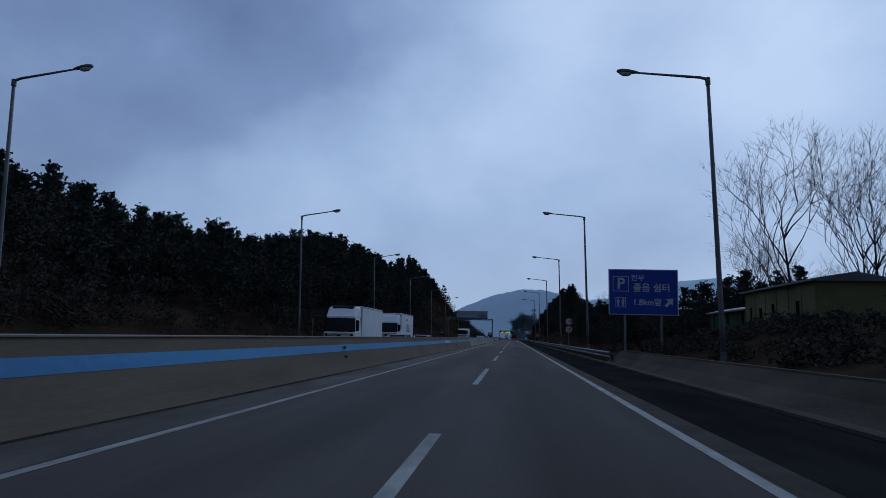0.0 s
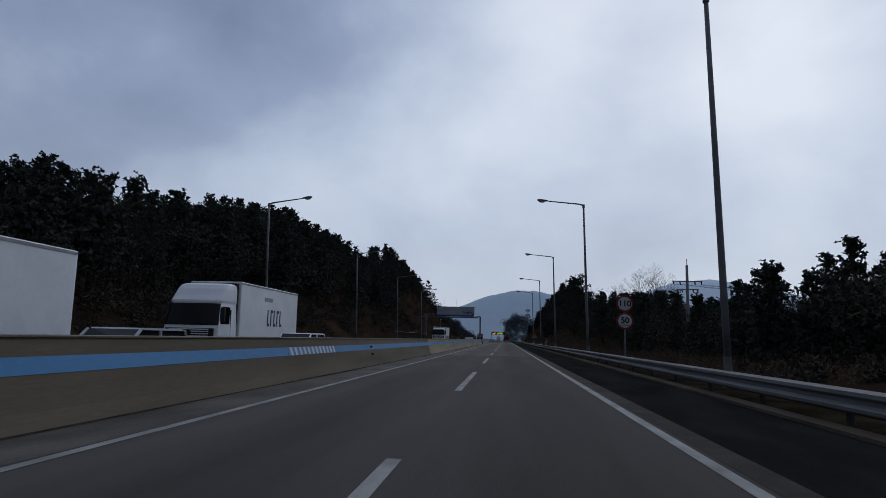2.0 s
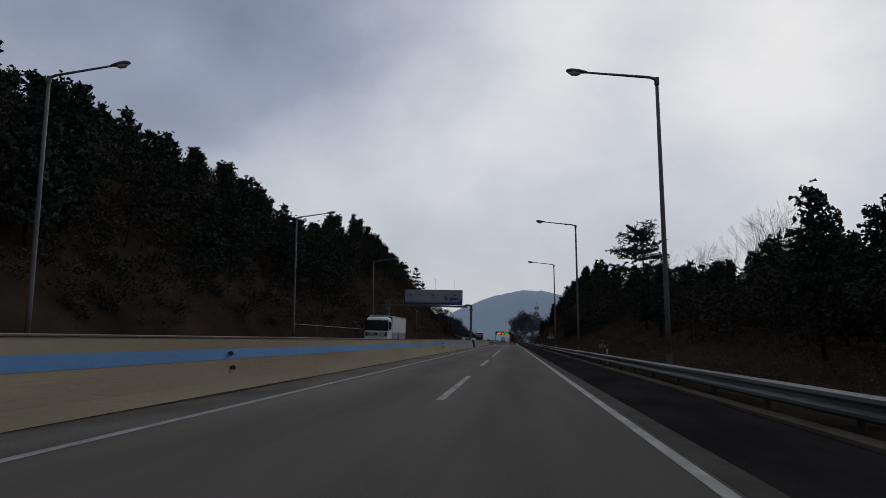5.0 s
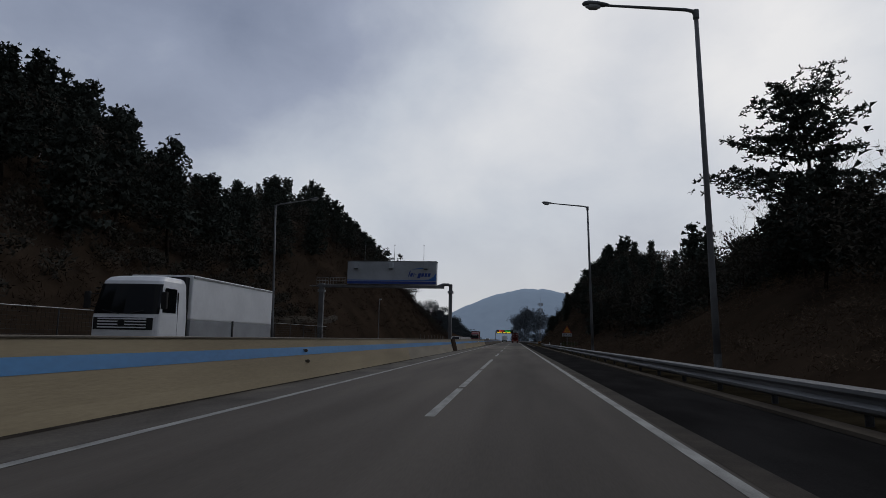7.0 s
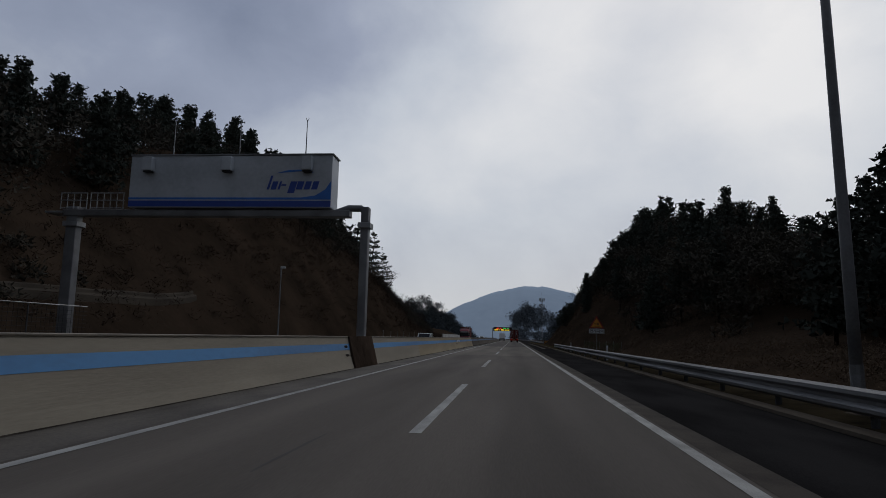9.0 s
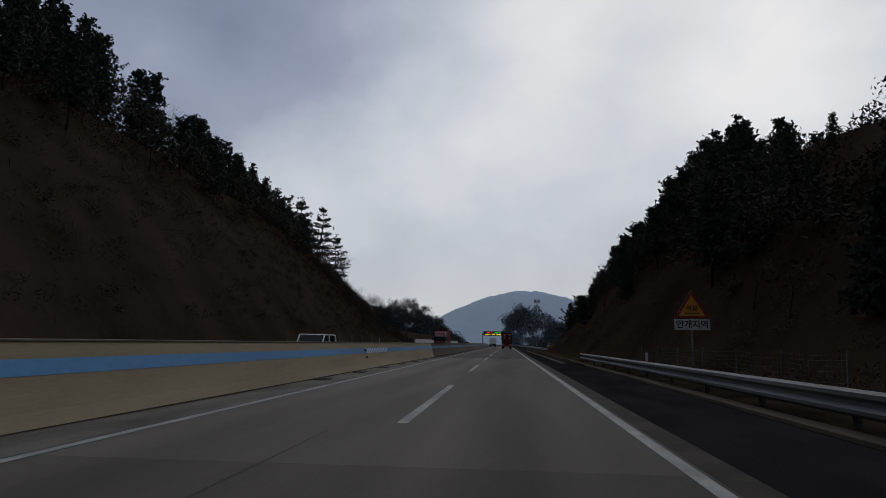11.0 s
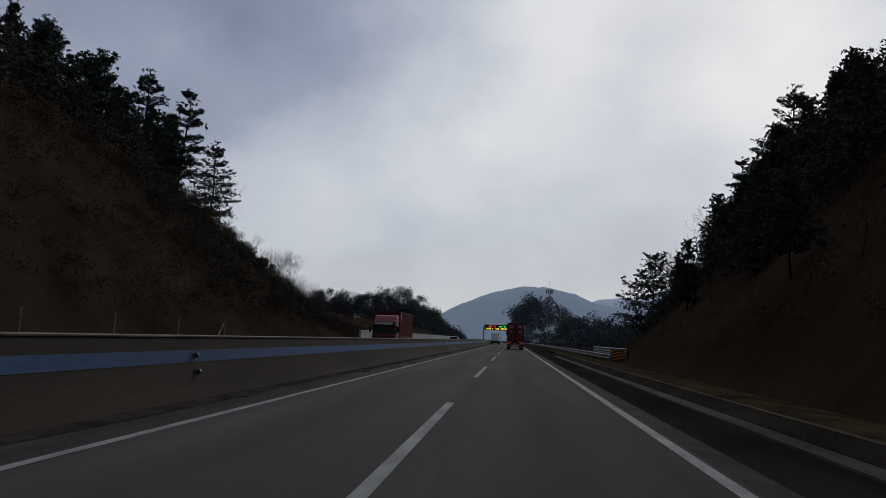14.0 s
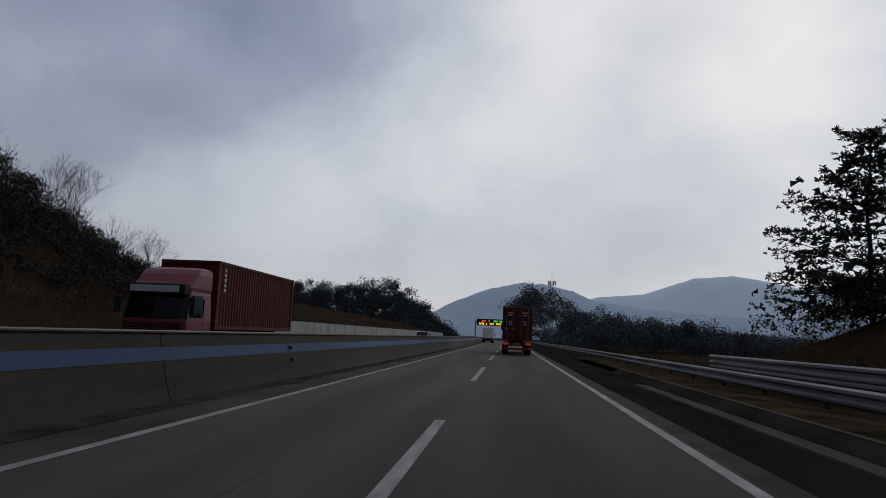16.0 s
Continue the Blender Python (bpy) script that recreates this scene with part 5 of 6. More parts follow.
def box_truck(at, label, length, top, lower_grey, cab_high, roof, bars=False, sill=1.55):
    t = thing("box_truck", label, "truck", "oncoming trucks", at=at)
    cab = build_cab(t, M_WHITE_CAB, cab_high, roof, sill)
    if not bars and not lower_grey:
        bm = bmesh.new()
        bbox(bm, -0.85, 0.85, 1.0, 2.29, top - 0.45, top - 0.02, 0.08)
        part("cooling_unit", bm, M_RAIL_POST, t, "dark cooling unit over the cab")
        for k in range(3):
            bm = bmesh.new()
            bbox(bm, -0.75 + 0.52 * k, -0.75 + 0.46 + 0.52 * k, 0.98, 1.02, top - 0.36, top - 0.1, 0.01)
            part("fan_grille", bm, M_DARK, t)
    y0, y1 = 2.38, 2.38 + length
    # a black block gives the shade of the open gap behind the cab
    bm = bmesh.new()
    bbox(bm, -1.12, 1.12, 2.08, 2.4, 0.9, top - 0.1, 0.02)
    part("gap_shade", bm, M_DARK, t, "black block in place of the shade behind the cab")
    bm = bmesh.new()
    bbox(bm, -1.25, 1.25, y0, y1, 1.05 if not lower_grey else 1.85, top, 0.06)
    body = part("cargo_box", bm, M_WHITE_CAB, t, "white cargo box")
    if lower_grey:
        bm = bmesh.new()
        bbox(bm, -1.24, 1.24, y0 + 0.02, y1 - 0.02, 1.05, 1.849, 0.02)
        part("lower_panel", bm, M_GREY_PANEL, t, "grey lower panels")
        for s in (-1, 1):
            bm = bmesh.new()
            y = y0 + (y1 - y0) * 0.45
            bbox(bm, s * 1.25 - 0.03, s * 1.25 + 0.03, y - 0.06, y + 0.06, 1.1, 1.9, 0.01)
            part("post", bm, M_DARK, t)
    for s in (-1, 1):
        bm = bmesh.new()
        bbox(bm, s * 1.255 - 0.015, s * 1.255 + 0.015, y0 + 0.05, y1 - 0.05, top - 0.12, top - 0.04, 0.005)
        part("top_rail", bm, M_STEEL, body)
    if bars:
        # unreadable print and a service mark: plain bars
        y = y0 + 0.42 * length
        for k in range(5):
            a = y + 0.46 * k
            bm = bmesh.new()
            box(bm, 1.251, 1.262, a, a + 0.13, 1.75, 2.6)
            box(bm, 1.251, 1.262, a + 0.13, a + 0.34, 2.45 if k % 2 else 1.75, 2.6 if k % 2 else 1.9)
            part("print_bar", bm, M_SIGN_BLACK, body, "dark print bar")
        for k in range(4):
            bm = bmesh.new()
            box(bm, 1.251, 1.262, y - 0.5 + 0.3 * k, y - 0.26 + 0.3 * k, 3.0, 3.2)
            part("print_bar", bm, M_GREY_PANEL, body)
    bm = bmesh.new()
    bbox(bm, -0.42, 0.42, 1.0, y1 - 0.2, 0.75, 1.04, 0.03)
    part("chassis", bm, M_DARK, t)
    for yy in (y1 - 2.6, y1 - 1.4):
        for s in (-1, 1):
            wheel(t, s * 1.0, yy, 0.5, 0.5)
    return t


def build_red_truck(at):
    t = thing("container_truck", "crimson tractor truck hauling a dark red corrugated container", "truck", "oncoming trucks", at=at)
    cab = build_cab(t, M_RED_CAB, 2.9, 0.62, 1.6)
    bm = bmesh.new()
    bbox(bm, -1.1, 1.1, 0.10, 0.5, 2.46, 2.84, 0.05)
    visor = part("sun_visor", bm, M_DARK, cab, "dark visor box")
    bm = bmesh.new()
    bbox(bm, -0.98, 0.88, 0.085, 0.12, 2.53, 2.77, 0.01)
    part("visor_panel", bm, M_SIGN_WHITE, visor, "pale panel")
    container(t, -1.22, 1.22, 2.5, 11.6, 1.25, 3.95, M_RED_BOX)
    for k in range(5):
        bm = bmesh.new()
        box(bm, 1.221, 1.232, 3.05, 3.2, 3.55 - 0.2 * k, 3.68 - 0.2 * k)
        part("print_bar", bm, M_SIGN_WHITE, t, "pale print bar")
    bm = bmesh.new()
    bbox(bm, -0.45, 0.45, 1.0, 11.4, 0.8, 1.24, 0.03)
    part("chassis", bm, M_DARK, t)
    for yy in (3.6, 8.4, 9.5, 10.6):
        for s in (-1, 1):
            wheel(t, s * 0.97, yy, 0.5, 0.5)


def build_car(at, label, body_mat, van=False):
    c = thing("car", label, "car", "oncoming cars", at=at)
    h = 1.70 if van else 1.45
    prof = [(0.0, 0.35), (0.02, 0.75), (0.95, 0.95), (4.3, 0.98), (4.4, 0.4)]
    bm = bmesh.new()
    side_prism(bm, prof, -0.88, 0.88)
    bmesh.ops.bevel(bm, geom=bm.edges[:], offset=0.08, segments=2, affect="EDGES")
    part("body", bm, body_mat, c)
    bm = bmesh.new()
    side_prism(bm, [(0.95, 0.93), (1.6, h - 0.04), (4.0, h - 0.04), (4.32, 0.95)], -0.74, 0.74)
    part("cabin_glass", bm, M_GLASS, c, "dark windows")
    bm = bmesh.new()
    side_prism(bm, [(1.55, h - 0.09), (1.75, h), (3.9, h), (4.1, h - 0.09)], -0.76, 0.76)
    bmesh.ops.bevel(bm, geom=bm.edges[:], offset=0.03, segments=2, affect="EDGES")
    part("roof", bm, body_mat, c)
    for s in (-1, 1):
        for a, b in (((0.95, 0.95), (1.6, h - 0.05)), ((2.6, 0.95), (2.6, h - 0.05)), ((4.3, 0.95), (4.0, h - 0.05))):
            bm = bmesh.new()
            tube(bm, [(s * 0.76, a[0], a[1]), (s * 0.75, b[0], b[1])], 0.045, 6)
            part("pillar", bm, body_mat, c)
        for y in (0.8, 3.5):
            wheel(c, s * 0.8, y, 0.32, 0.2)
        bm = bmesh.new()
        bbox(bm, s * 0.65 - 0.16, s * 0.65 + 0.16, -0.02, 0.06, 0.62, 0.76, 0.02)
        part("headlight", bm, M_HEADLAMP, c)


def build_vehicles():
    build_lead_truck()
    lane = -13.7
    box_truck(pose(lane, 48.7, 0), "white refrigerated box truck in the oncoming lane", 8.0, 3.55, False, 2.88, 0.6)
    box_truck(pose(lane - 0.3, 69.0, 0), "white box truck with dark print on its side", 8.4, 3.75, False, 2.95, 0.62, True, 1.7)
    box_truck(pose(lane, 171.9, 0), "white box truck with grey lower panels in the oncoming lane", 8.4, 3.55, True, 3.36, 0.0, False, 2.0)
    build_red_truck(pose(lane + 0.4, 370.8, 0))
    build_car(pose(-11.4, 275.3, 0), "tall white car in the oncoming lane", M_WHITE_CAB, True)
    build_car(pose(-10.9, 57.0, 0), "silver car overtaking in the oncoming lane", M_BOARD)
    build_car(pose(-10.9, 72.5, 0), "white car beside the printed truck in the oncoming lane", M_WHITE_CAB)
    build_car(pose(-11.5 + bend(430), 430.0, 0), "white van in the oncoming lane", M_WHITE_CAB, True)
    box_truck(pose(-3.6 + bend(500) - 1.0, 511.0, 0, 0, 0, 180), "white box truck far ahead in the outer lane", 8.0, 3.4, False, 2.6, 0.4)


# ---- trees and scrub ----
def tufts(rng, c, rx, rz, count, size, wide=0.17):
    """Loose needle blades thrown through a flattened clump: an array of triangles."""
    d = rng.normal(size=(count, 3))
    d /= np.linalg.norm(d, axis=1, keepdims=True)
    p = np.array(c) + d * rng.random((count, 1)) ** 0.45 * np.array((rx, rx, rz))
    a = rng.normal(size=(count, 3))
    a[:, 2] = np.abs(a[:, 2]) * 0.6 + 0.2
    a /= np.linalg.norm(a, axis=1, keepdims=True)
    b = np.cross(a, rng.normal(size=(count, 3)))
    b /= np.linalg.norm(b, axis=1, keepdims=True) + 1e-9
    s = size * (0.55 + 0.9 * rng.random((count, 1)))
    return np.stack([p - b * s * wide, p + b * s * wide, p + a * s + b * s * 0.1], 1)


def poms(rng, centres, size, blades=7, flat=0.75):
    """Round needle bunches at the twig ends: blades that spread from each centre."""
    c = np.repeat(np.asarray(centres, dtype=float), blades, axis=0)
    n = len(c)
    a = rng.normal(size=(n, 3)) * (1, 1, flat) + (0, 0, 0.25)
    a /= np.linalg.norm(a, axis=1, keepdims=True)
    b = np.cross(a, rng.normal(size=(n, 3)))
    b /= np.linalg.norm(b, axis=1, keepdims=True) + 1e-9
    s = size * (0.6 + 0.7 * rng.random((n, 1)))
    w = 0.42 if size > 0.22 else 0.20
    return np.stack([c - a * s * 0.2, c + a * s + b * s * w, c + a * s * 0.8 - b * s * w], 1)


def limb(bm, rng, p, d, length, r, n=4, sag=0.0, seg=4):
    """A bent tapered branch; returns the points along it."""
    pts = [Vector(p)]
    d = Vector(d).normalized()
    for k in range(n):
        d = (d + Vector(rng.normal(size=3)) * 0.13 + Vector((0, 0, sag))).normalized()
        pts.append(pts[-1] + d * length / n)
    tube(bm, pts, [r * (1 - 0.75 * k / n) for k in range(n + 1)], seg, cap=False)
    return pts, d


def pine_meshes(seed, height, crown_from, width, layers, dense, core, round_top=0.4, droop=0.0, size=0.30):
    """Trunk-and-limbs mesh and needle mesh of a red pine: level layers of needle bunches on bent limbs."""
    rng = np.random.default_rng(seed)
    bm = bmesh.new()
    lean = rng.normal(size=2) * 0.03 * height
    trunk = [Vector((lean[0] * t ** 1.5, lean[1] * t, height * t)) for t in (0, 0.2, 0.4, 0.6, 0.8, 1.0)]
    trunk = [p + Vector((*(rng.normal(size=2) * 0.010 * height * (k > 0)), 0)) for k, p in enumerate(trunk)]
    trunk[0].z = -0.8
    tube(bm, trunk, [0.015 * height * (1 - 0.8 * k / 5) for k in range(6)], 6)

    def on_trunk(z):
        k = min(int(z / height * 5), 4)
        return trunk[k].lerp(trunk[k + 1], z / height * 5 - k)

    centres, inner = [], []
    for k in range(layers):
        f = (k + rng.random() * 0.5) / layers
        z = height * (crown_from + (0.97 - crown_from) * f)
        reach = width * (1.06 - f) ** round_top * (0.75 + 0.25 * math.sin(math.pi * min(f + 0.25, 1))) * (0.85 + 0.25 * rng.random())
        turn = rng.random() * 6.28
        axis = on_trunk(z)
        m = int(10 * core * max(reach, 0.6))
        if m:
            q = rng.normal(size=(m, 3)) * (0.36 * reach, 0.36 * reach, 0.22 * height * (0.97 - crown_from) / layers)
            inner.append(q + np.array(axis))
        for j in range(rng.integers(4, 7)):
            ang = turn + j * 1.25 + rng.normal() * 0.35
            far = max(reach * (0.55 + 0.55 * rng.random()), 0.5)
            d = (math.cos(ang), math.sin(ang), 0.05 + 0.30 * f + 0.5 * f ** 4 - droop)
            pts, _ = limb(bm, rng, axis, d, far, 0.0042 * height, 2, 0.05 + 0.12 * droop, 3)
            n = int((3 + 4.2 * far) * dense)
            for q in range(n):
                u = 0.22 + 0.78 * ((q + rng.random()) / n) ** 0.8
                g = min(int(u * 2), 1)
                p = pts[g].lerp(pts[g + 1], u * 2 - g)
                spread = far * 0.30 * (1.15 - 0.55 * u)
                off = rng.normal() * spread
                centres.append((p.x - math.sin(ang) * off, p.y + math.cos(ang) * off, p.z + 0.12 + abs(rng.normal()) * 0.10 - 0.12 * abs(off)))
    top = on_trunk(height * 0.97)
    centres += [tuple(top + Vector(rng.normal(size=3)) * 0.3) for _ in range(8)]
    tris = [poms(rng, centres, size, 5 if size > 0.22 else 11, 0.75 if size > 0.22 else 0.5)]
    if inner:
        tris.append(poms(rng, np.concatenate(inner), size * 1.8, 4))
    return finish("trunk", bm, M_BARK, True), tri_mesh("crown", tris, M_NEEDLE), np.concatenate(tris)


def bare_meshes(seed, height, spread, depth=5):
    """A leafless tree: trunk mesh and twig mesh by repeated forking."""
    rng = np.random.default_rng(seed)
    bm = bmesh.new()
    trunk_pts, d = limb(bm, rng, (0, 0, -0.6), (0, 0, 1), height * 0.45 + 0.6, 0.011 * height, 5, 0.4, 7)
    trunk = finish("trunk", bm, M_TWIG, True)
    bm = bmesh.new()

    def grow(p, d, length, r, level):
        pts, dd = limb(bm, rng, p, d, length, r, 3 if level > 2 else 2 if level > 0 else 1, 0.05, 3)
        if level == 0:
            return
        for k in range(rng.integers(2, 4)):
            side = Vector(rng.normal(size=3))
            side = (side - side.dot(dd) * dd).normalized()
            grow(pts[-1] if k < 2 else pts[-2], (dd + side * (0.35 + 0.35 * rng.random()) * spread + Vector((0, 0, 0.12))), length * (0.62 + 0.2 * rng.random()), max(r * 0.6, 0.006), level - 1)

    for k in (2, 3, 3, 4, 4, 5, 5, 5):
        side = Vector((*rng.normal(size=2), 0)).normalized()
        grow(trunk_pts[k], side * 0.55 * spread + Vector((0, 0, 0.85)), height * 0.20 * (1.1 - 0.06 * k), 0.0042 * height, depth - 1)
    return trunk, finish("crown", bm, M_TWIG)


def make_tree(name, meshes, m, label, category, group):
    ob = thing(name, label, category, group, at=m)
    for me, pname in zip(meshes, ("trunk", "crown")):
        o = new(pname, me)
        o.parent = ob
    return ob


# heights that the tops of the woods keep to, every 14 m along the road from y = 38, at some distances from it
TOP_L1 = [12.0, 11.4, 13.6, 12.5, 14.9, 13.6, 16.7, 19.0, 18.7, 19.3, 18.0, 18.4, 18.8, 17.2, 17.0, 21.2, 20.8, 19.8, 19.9, 19.6, 18.3, 17.3, 13.8, 11.6, 11.1, 10.6, 9.4, 9.3, 6.5, 8.0, 9.5, 11.0]
TOP_L2 = [13.9, 13.9, 14.1, 12.7, 15.7, 18.1, 17.3, 20.5, 23.6, 21.3, 23.5, 24.0, 21.3, 18.2, 21.7, 22.6, 26.9, 26.8, 29.6, 27.9, 26.2, 26.4, 26.4, 23.0, 20.4, 16.9, 14.5, 11.4, 11.5, 9.7, 8.5, 10.0]
TOP_L3 = [16.5, 16.5, 16.5, 17.0, 15.3, 18.9, 17.4, 21.1, 24.5, 26.1, 26.4, 28.5, 28.8, 29.2, 22.7, 26.5, 28.2, 32.8, 37.8, 37.3, 36.4, 36.3, 34.0, 30.2, 31.0, 29.8, 19.2, 17.7, 14.9, 14.0, 14.0, 9.4]
TOP_L4 = [21.1, 21.1, 21.1, 19.5, 20.0, 17.9, 22.1, 21.8, 24.9, 28.6, 30.6, 33.7, 33.7, 33.7, 34.1, 27.5, 29.8, 33.8, 40.4, 43.2, 45.1, 44.3, 43.5, 40.6, 39.3, 36.9, 35.1, 23.4, 21.6, 18.1, 16.3, 16.5]
TOP_R0 = [7.5, 7.5, 5.9, 5.5, 4.0, 5.7, 7.4, 9.5, 5.8, 8.7, 12.0, 9.8, 6.0, 5.9, 10.7, 11.5, 10.9, 10.2, 11.5, 11.8, 11.0, 8.7, 8.9, 8.5, 8.4, 8.4, 8.4, 8.4, 8.4, 8.4, 8.4, 8.4]
TOP_R1 = [5.7, 5.7, 5.7, 5.6, 4.0, 5.2, 6.9, 8.8, 6.2, 6.9, 12.7, 15.0, 9.6, 10.1, 9.1, 14.6, 15.0, 11.9, 15.0, 14.1, 13.9, 12.9, 10.2, 9.4, 10.0, 10.1, 9.7, 9.7, 9.7, 9.7, 9.7, 9.7]
TOP_R2 = [7.5, 7.5, 7.5, 7.5, 7.0, 5.2, 6.5, 8.3, 9.7, 8.7, 8.6, 16.2, 18.2, 11.8, 8.6, 12.2, 17.8, 10.8, 18.4, 21.1, 17.5, 18.1, 17.2, 17.5, 12.5, 12.0, 13.5, 12.7, 13.7, 12.5, 13.1, 13.1]
TOP_R3 = [9.2, 9.2, 9.2, 9.2, 9.2, 4.9, 6.4, 8.2, 9.2, 10.9, 11.1, 10.6, 14.0, 15.0, 15.5, 11.1, 14.4, 20.4, 16.6, 24.4, 28.6, 22.9, 24.1, 22.6, 20.5, 17.3, 15.4, 15.6, 17.0, 17.5, 15.6, 18.7]
TOP_R4 = [10.9, 10.9, 10.9, 10.9, 10.9, 10.9, 6.2, 7.7, 8.9, 10.1, 12.3, 12.5, 13.8, 13.6, 19.1, 20.0, 13.7, 16.3, 22.1, 22.2, 30.3, 33.4, 30.7, 30.0, 28.0, 26.1, 21.8, 20.7, 19.4, 19.1, 21.1, 19.8]
WOOD_ROWS = ((-56, TOP_L4), (-47, TOP_L3), (-38, TOP_L2), (-30, TOP_L1), (11, TOP_R0), (13.5, TOP_R1), (18, TOP_R2), (24, TOP_R3), (31, TOP_R4))


def wood_top(x, y):
    side = [(p, row) for p, row in WOOD_ROWS if (p < 0) == (x < 0)]
    x = min(x, 24.0) if y > 250 else x
    at = (y - 38.0) / 14.0
    most = 10.0 if 0 < x < 22 and 170 < y < 213 else 99.0   # one pine stands clear there
    return min(most, float(np.interp(x, [p for p, _ in side], [np.interp(at, range(len(row)), row) for _, row in side])))


# seed, height, foot of the crown, reach, layers, bunches, inner bunches, roundness, droop, bunch size
PINES = ((1, 11, 0.16, 2.8, 11, 1.05, 1.5, 0.42, 0.0, 0.25), (2, 12, 0.22, 3.0, 11, 1.05, 1.5, 0.50, 0.0, 0.25), (3, 9, 0.10, 3.0, 9, 1.1, 1.7, 0.36, 0.0, 0.25), (4, 10, 0.24, 3.5, 8, 1.1, 1.5, 0.30, 0.0, 0.25), (5, 8, 0.06, 2.8, 9, 1.05, 1.7, 0.40, 0.0, 0.24), (6, 12.5, 0.28, 3.3, 10, 1.05, 1.4, 0.36, 0.0, 0.25),
         (7, 10, 0.40, 5.2, 6, 2.8, 0.5, 0.30, 0.0, 0.21), (9, 10, 0.05, 6.2, 8, 3.0, 0.9, 0.42, 0.04, 0.19), (12, 11, 0.10, 4.3, 8, 2.6, 0.3, 0.58, 0.12, 0.21), (14, 10, 0.18, 3.6, 7, 2.6, 0.3, 0.50, 0.10, 0.21))
BARES = ((21, 9, 0.9, 5), (22, 7, 1.1, 5), (23, 11, 0.85, 5), (24, 11, 0.9, 6))


def build_trees():
    rng = np.random.default_rng(11)
    pines, bares = [pine_meshes(*p) for p in PINES], [bare_meshes(*p) for p in BARES]

    def place(kind, k, x, y, size, tilt=(0, 0), turn=None):
        m = pose(x + bend(y), y, ground_height(x, y), rng.normal() * 1.5 + tilt[0], rng.normal() * 1.5 + tilt[1], rng.random() * 360 if turn is None else turn) @ Matrix.Scale(size, 4)
        if kind == "pine":
            make_tree("pine_tree", pines[k], m, "dark green pine with layered needles on the roadside slope", "tree", "pines on the slopes")
        else:
            make_tree("bare_tree", bares[k], m, "leafless grey-brown tree with fine upright twigs", "tree", "bare trees by the road")

    def fitted(x, y, bare, most, back=None):
        """A tree as tall as the wood's top allows there."""
        room = wood_top(x, y) + (0.2 if y > 120 or x > 0 else 0.0) - 1.0 * rng.random() ** 2 - ground_height(x, y)
        if rng.random() < bare:
            k = int(rng.integers(3))
            full = BARES[k][1] * 1.12
        else:
            k, bare = int(rng.integers(6)), -1
            full = PINES[k][1] * 1.01
        size = min(room / full, most)
        if size > 0.2 and back is not None and bare < 0:
            turn = rng.random() * 6.28
            c, d = math.cos(turn) * size, math.sin(turn) * size
            back.append(pines[k][2] @ np.array(((c, d, 0), (-d, c, 0), (0, 0, size))) + (x + bend(y), y, ground_height(x, y)))
        elif size > 0.2:
            place("pine" if bare < 0 else "bare", k, x, y, size)

    # x, first y, last y, step, largest size, share of bare trees
    rows = (
        (-31, 24, 226, 8.5, 1.0, 0.12), (-36, 16, 226, 6.6, 1.2, 0.05), (-36.5, 226, 318, 6.5, 0.9, 0.12), (-42, 14, 368, 5.6, 1.3, 0.06),
        (14.5, 70, 138, 6.0, 0.7, 0.3), (20, 70, 140, 5.4, 0.8, 0.15),
        (13.5, 140, 202, 5.0, 0.7, 0.3), (18, 142, 206, 5.0, 0.85, 0.15), (18.5, 206, 236, 4.2, 0.95, 0.2), (25, 210, 246, 4.2, 1.1, 0.12),
        (11.0, 304, 358, 4.6, 0.4, 0.45), (14, 248, 366, 5.6, 0.6, 0.3), (18, 246, 368, 4.8, 0.85, 0.12), (22, 250, 370, 4.4, 1.0, 0.08))
    behind = ((-48.5, 14, 390, 5.2, 1.35, 0.05), (-55, 20, 240, 7.0, 1.4, 0.0), (26, 74, 142, 4.4, 0.9, 0.10), (33, 84, 150, 5.0, 1.0, 0.05), (24, 146, 210, 4.6, 1.0, 0.15), (31, 150, 215, 6.0, 1.1, 0.1), (32, 215, 262, 5.0, 1.2, 0.2), (27, 254, 370, 5.5, 1.1, 0.05))
    back = []
    for group, joined in ((rows, None), (behind, back)):
        for x, y0, y1, step, most, bare in group:
            y = y0
            while y < y1:
                fitted(x + rng.normal() * 1.2, y + rng.normal() * 0.2 * step, bare, most, joined)
                y += step * (0.75 + 0.5 * rng.random())
    tagged(new("pine_wood", tri_mesh("pine_wood", back, M_NEEDLE)), "dark pine crowns massed at the back of the roadside woods", "wood", kind="stuff")
    # pines that stand clear: x, y, shape, height
    for x, y, k, high in ((15.6, 186.1, 6, 15.4), (14.6, 377.9, 7, 11.2), (-38.3, 383.0, 8, 25.1), (-41.2, 379.5, 9, 30.4), (-45.0, 378.0, 8, 32.6), (-49.4, 376.1, 9, 33.8), (-52.5, 370.5, 8, 35.6), (-45.5, 370.0, 9, 31.0), (-47.0, 362.0, 8, 32.0), (22.6, 362.1, 8, 24.0), (20.4, 367.0, 9, 18.6), (26.0, 369.0, 8, 23.0)):
        place("pine", k, x, y, (high - ground_height(x, y)) / PINES[k][1])
    for x, y, s in ((20.0, 66.0, 0.62), (22.0, 69.0, 0.6)):
        place("pine", 2, x, y, s * 1.15)
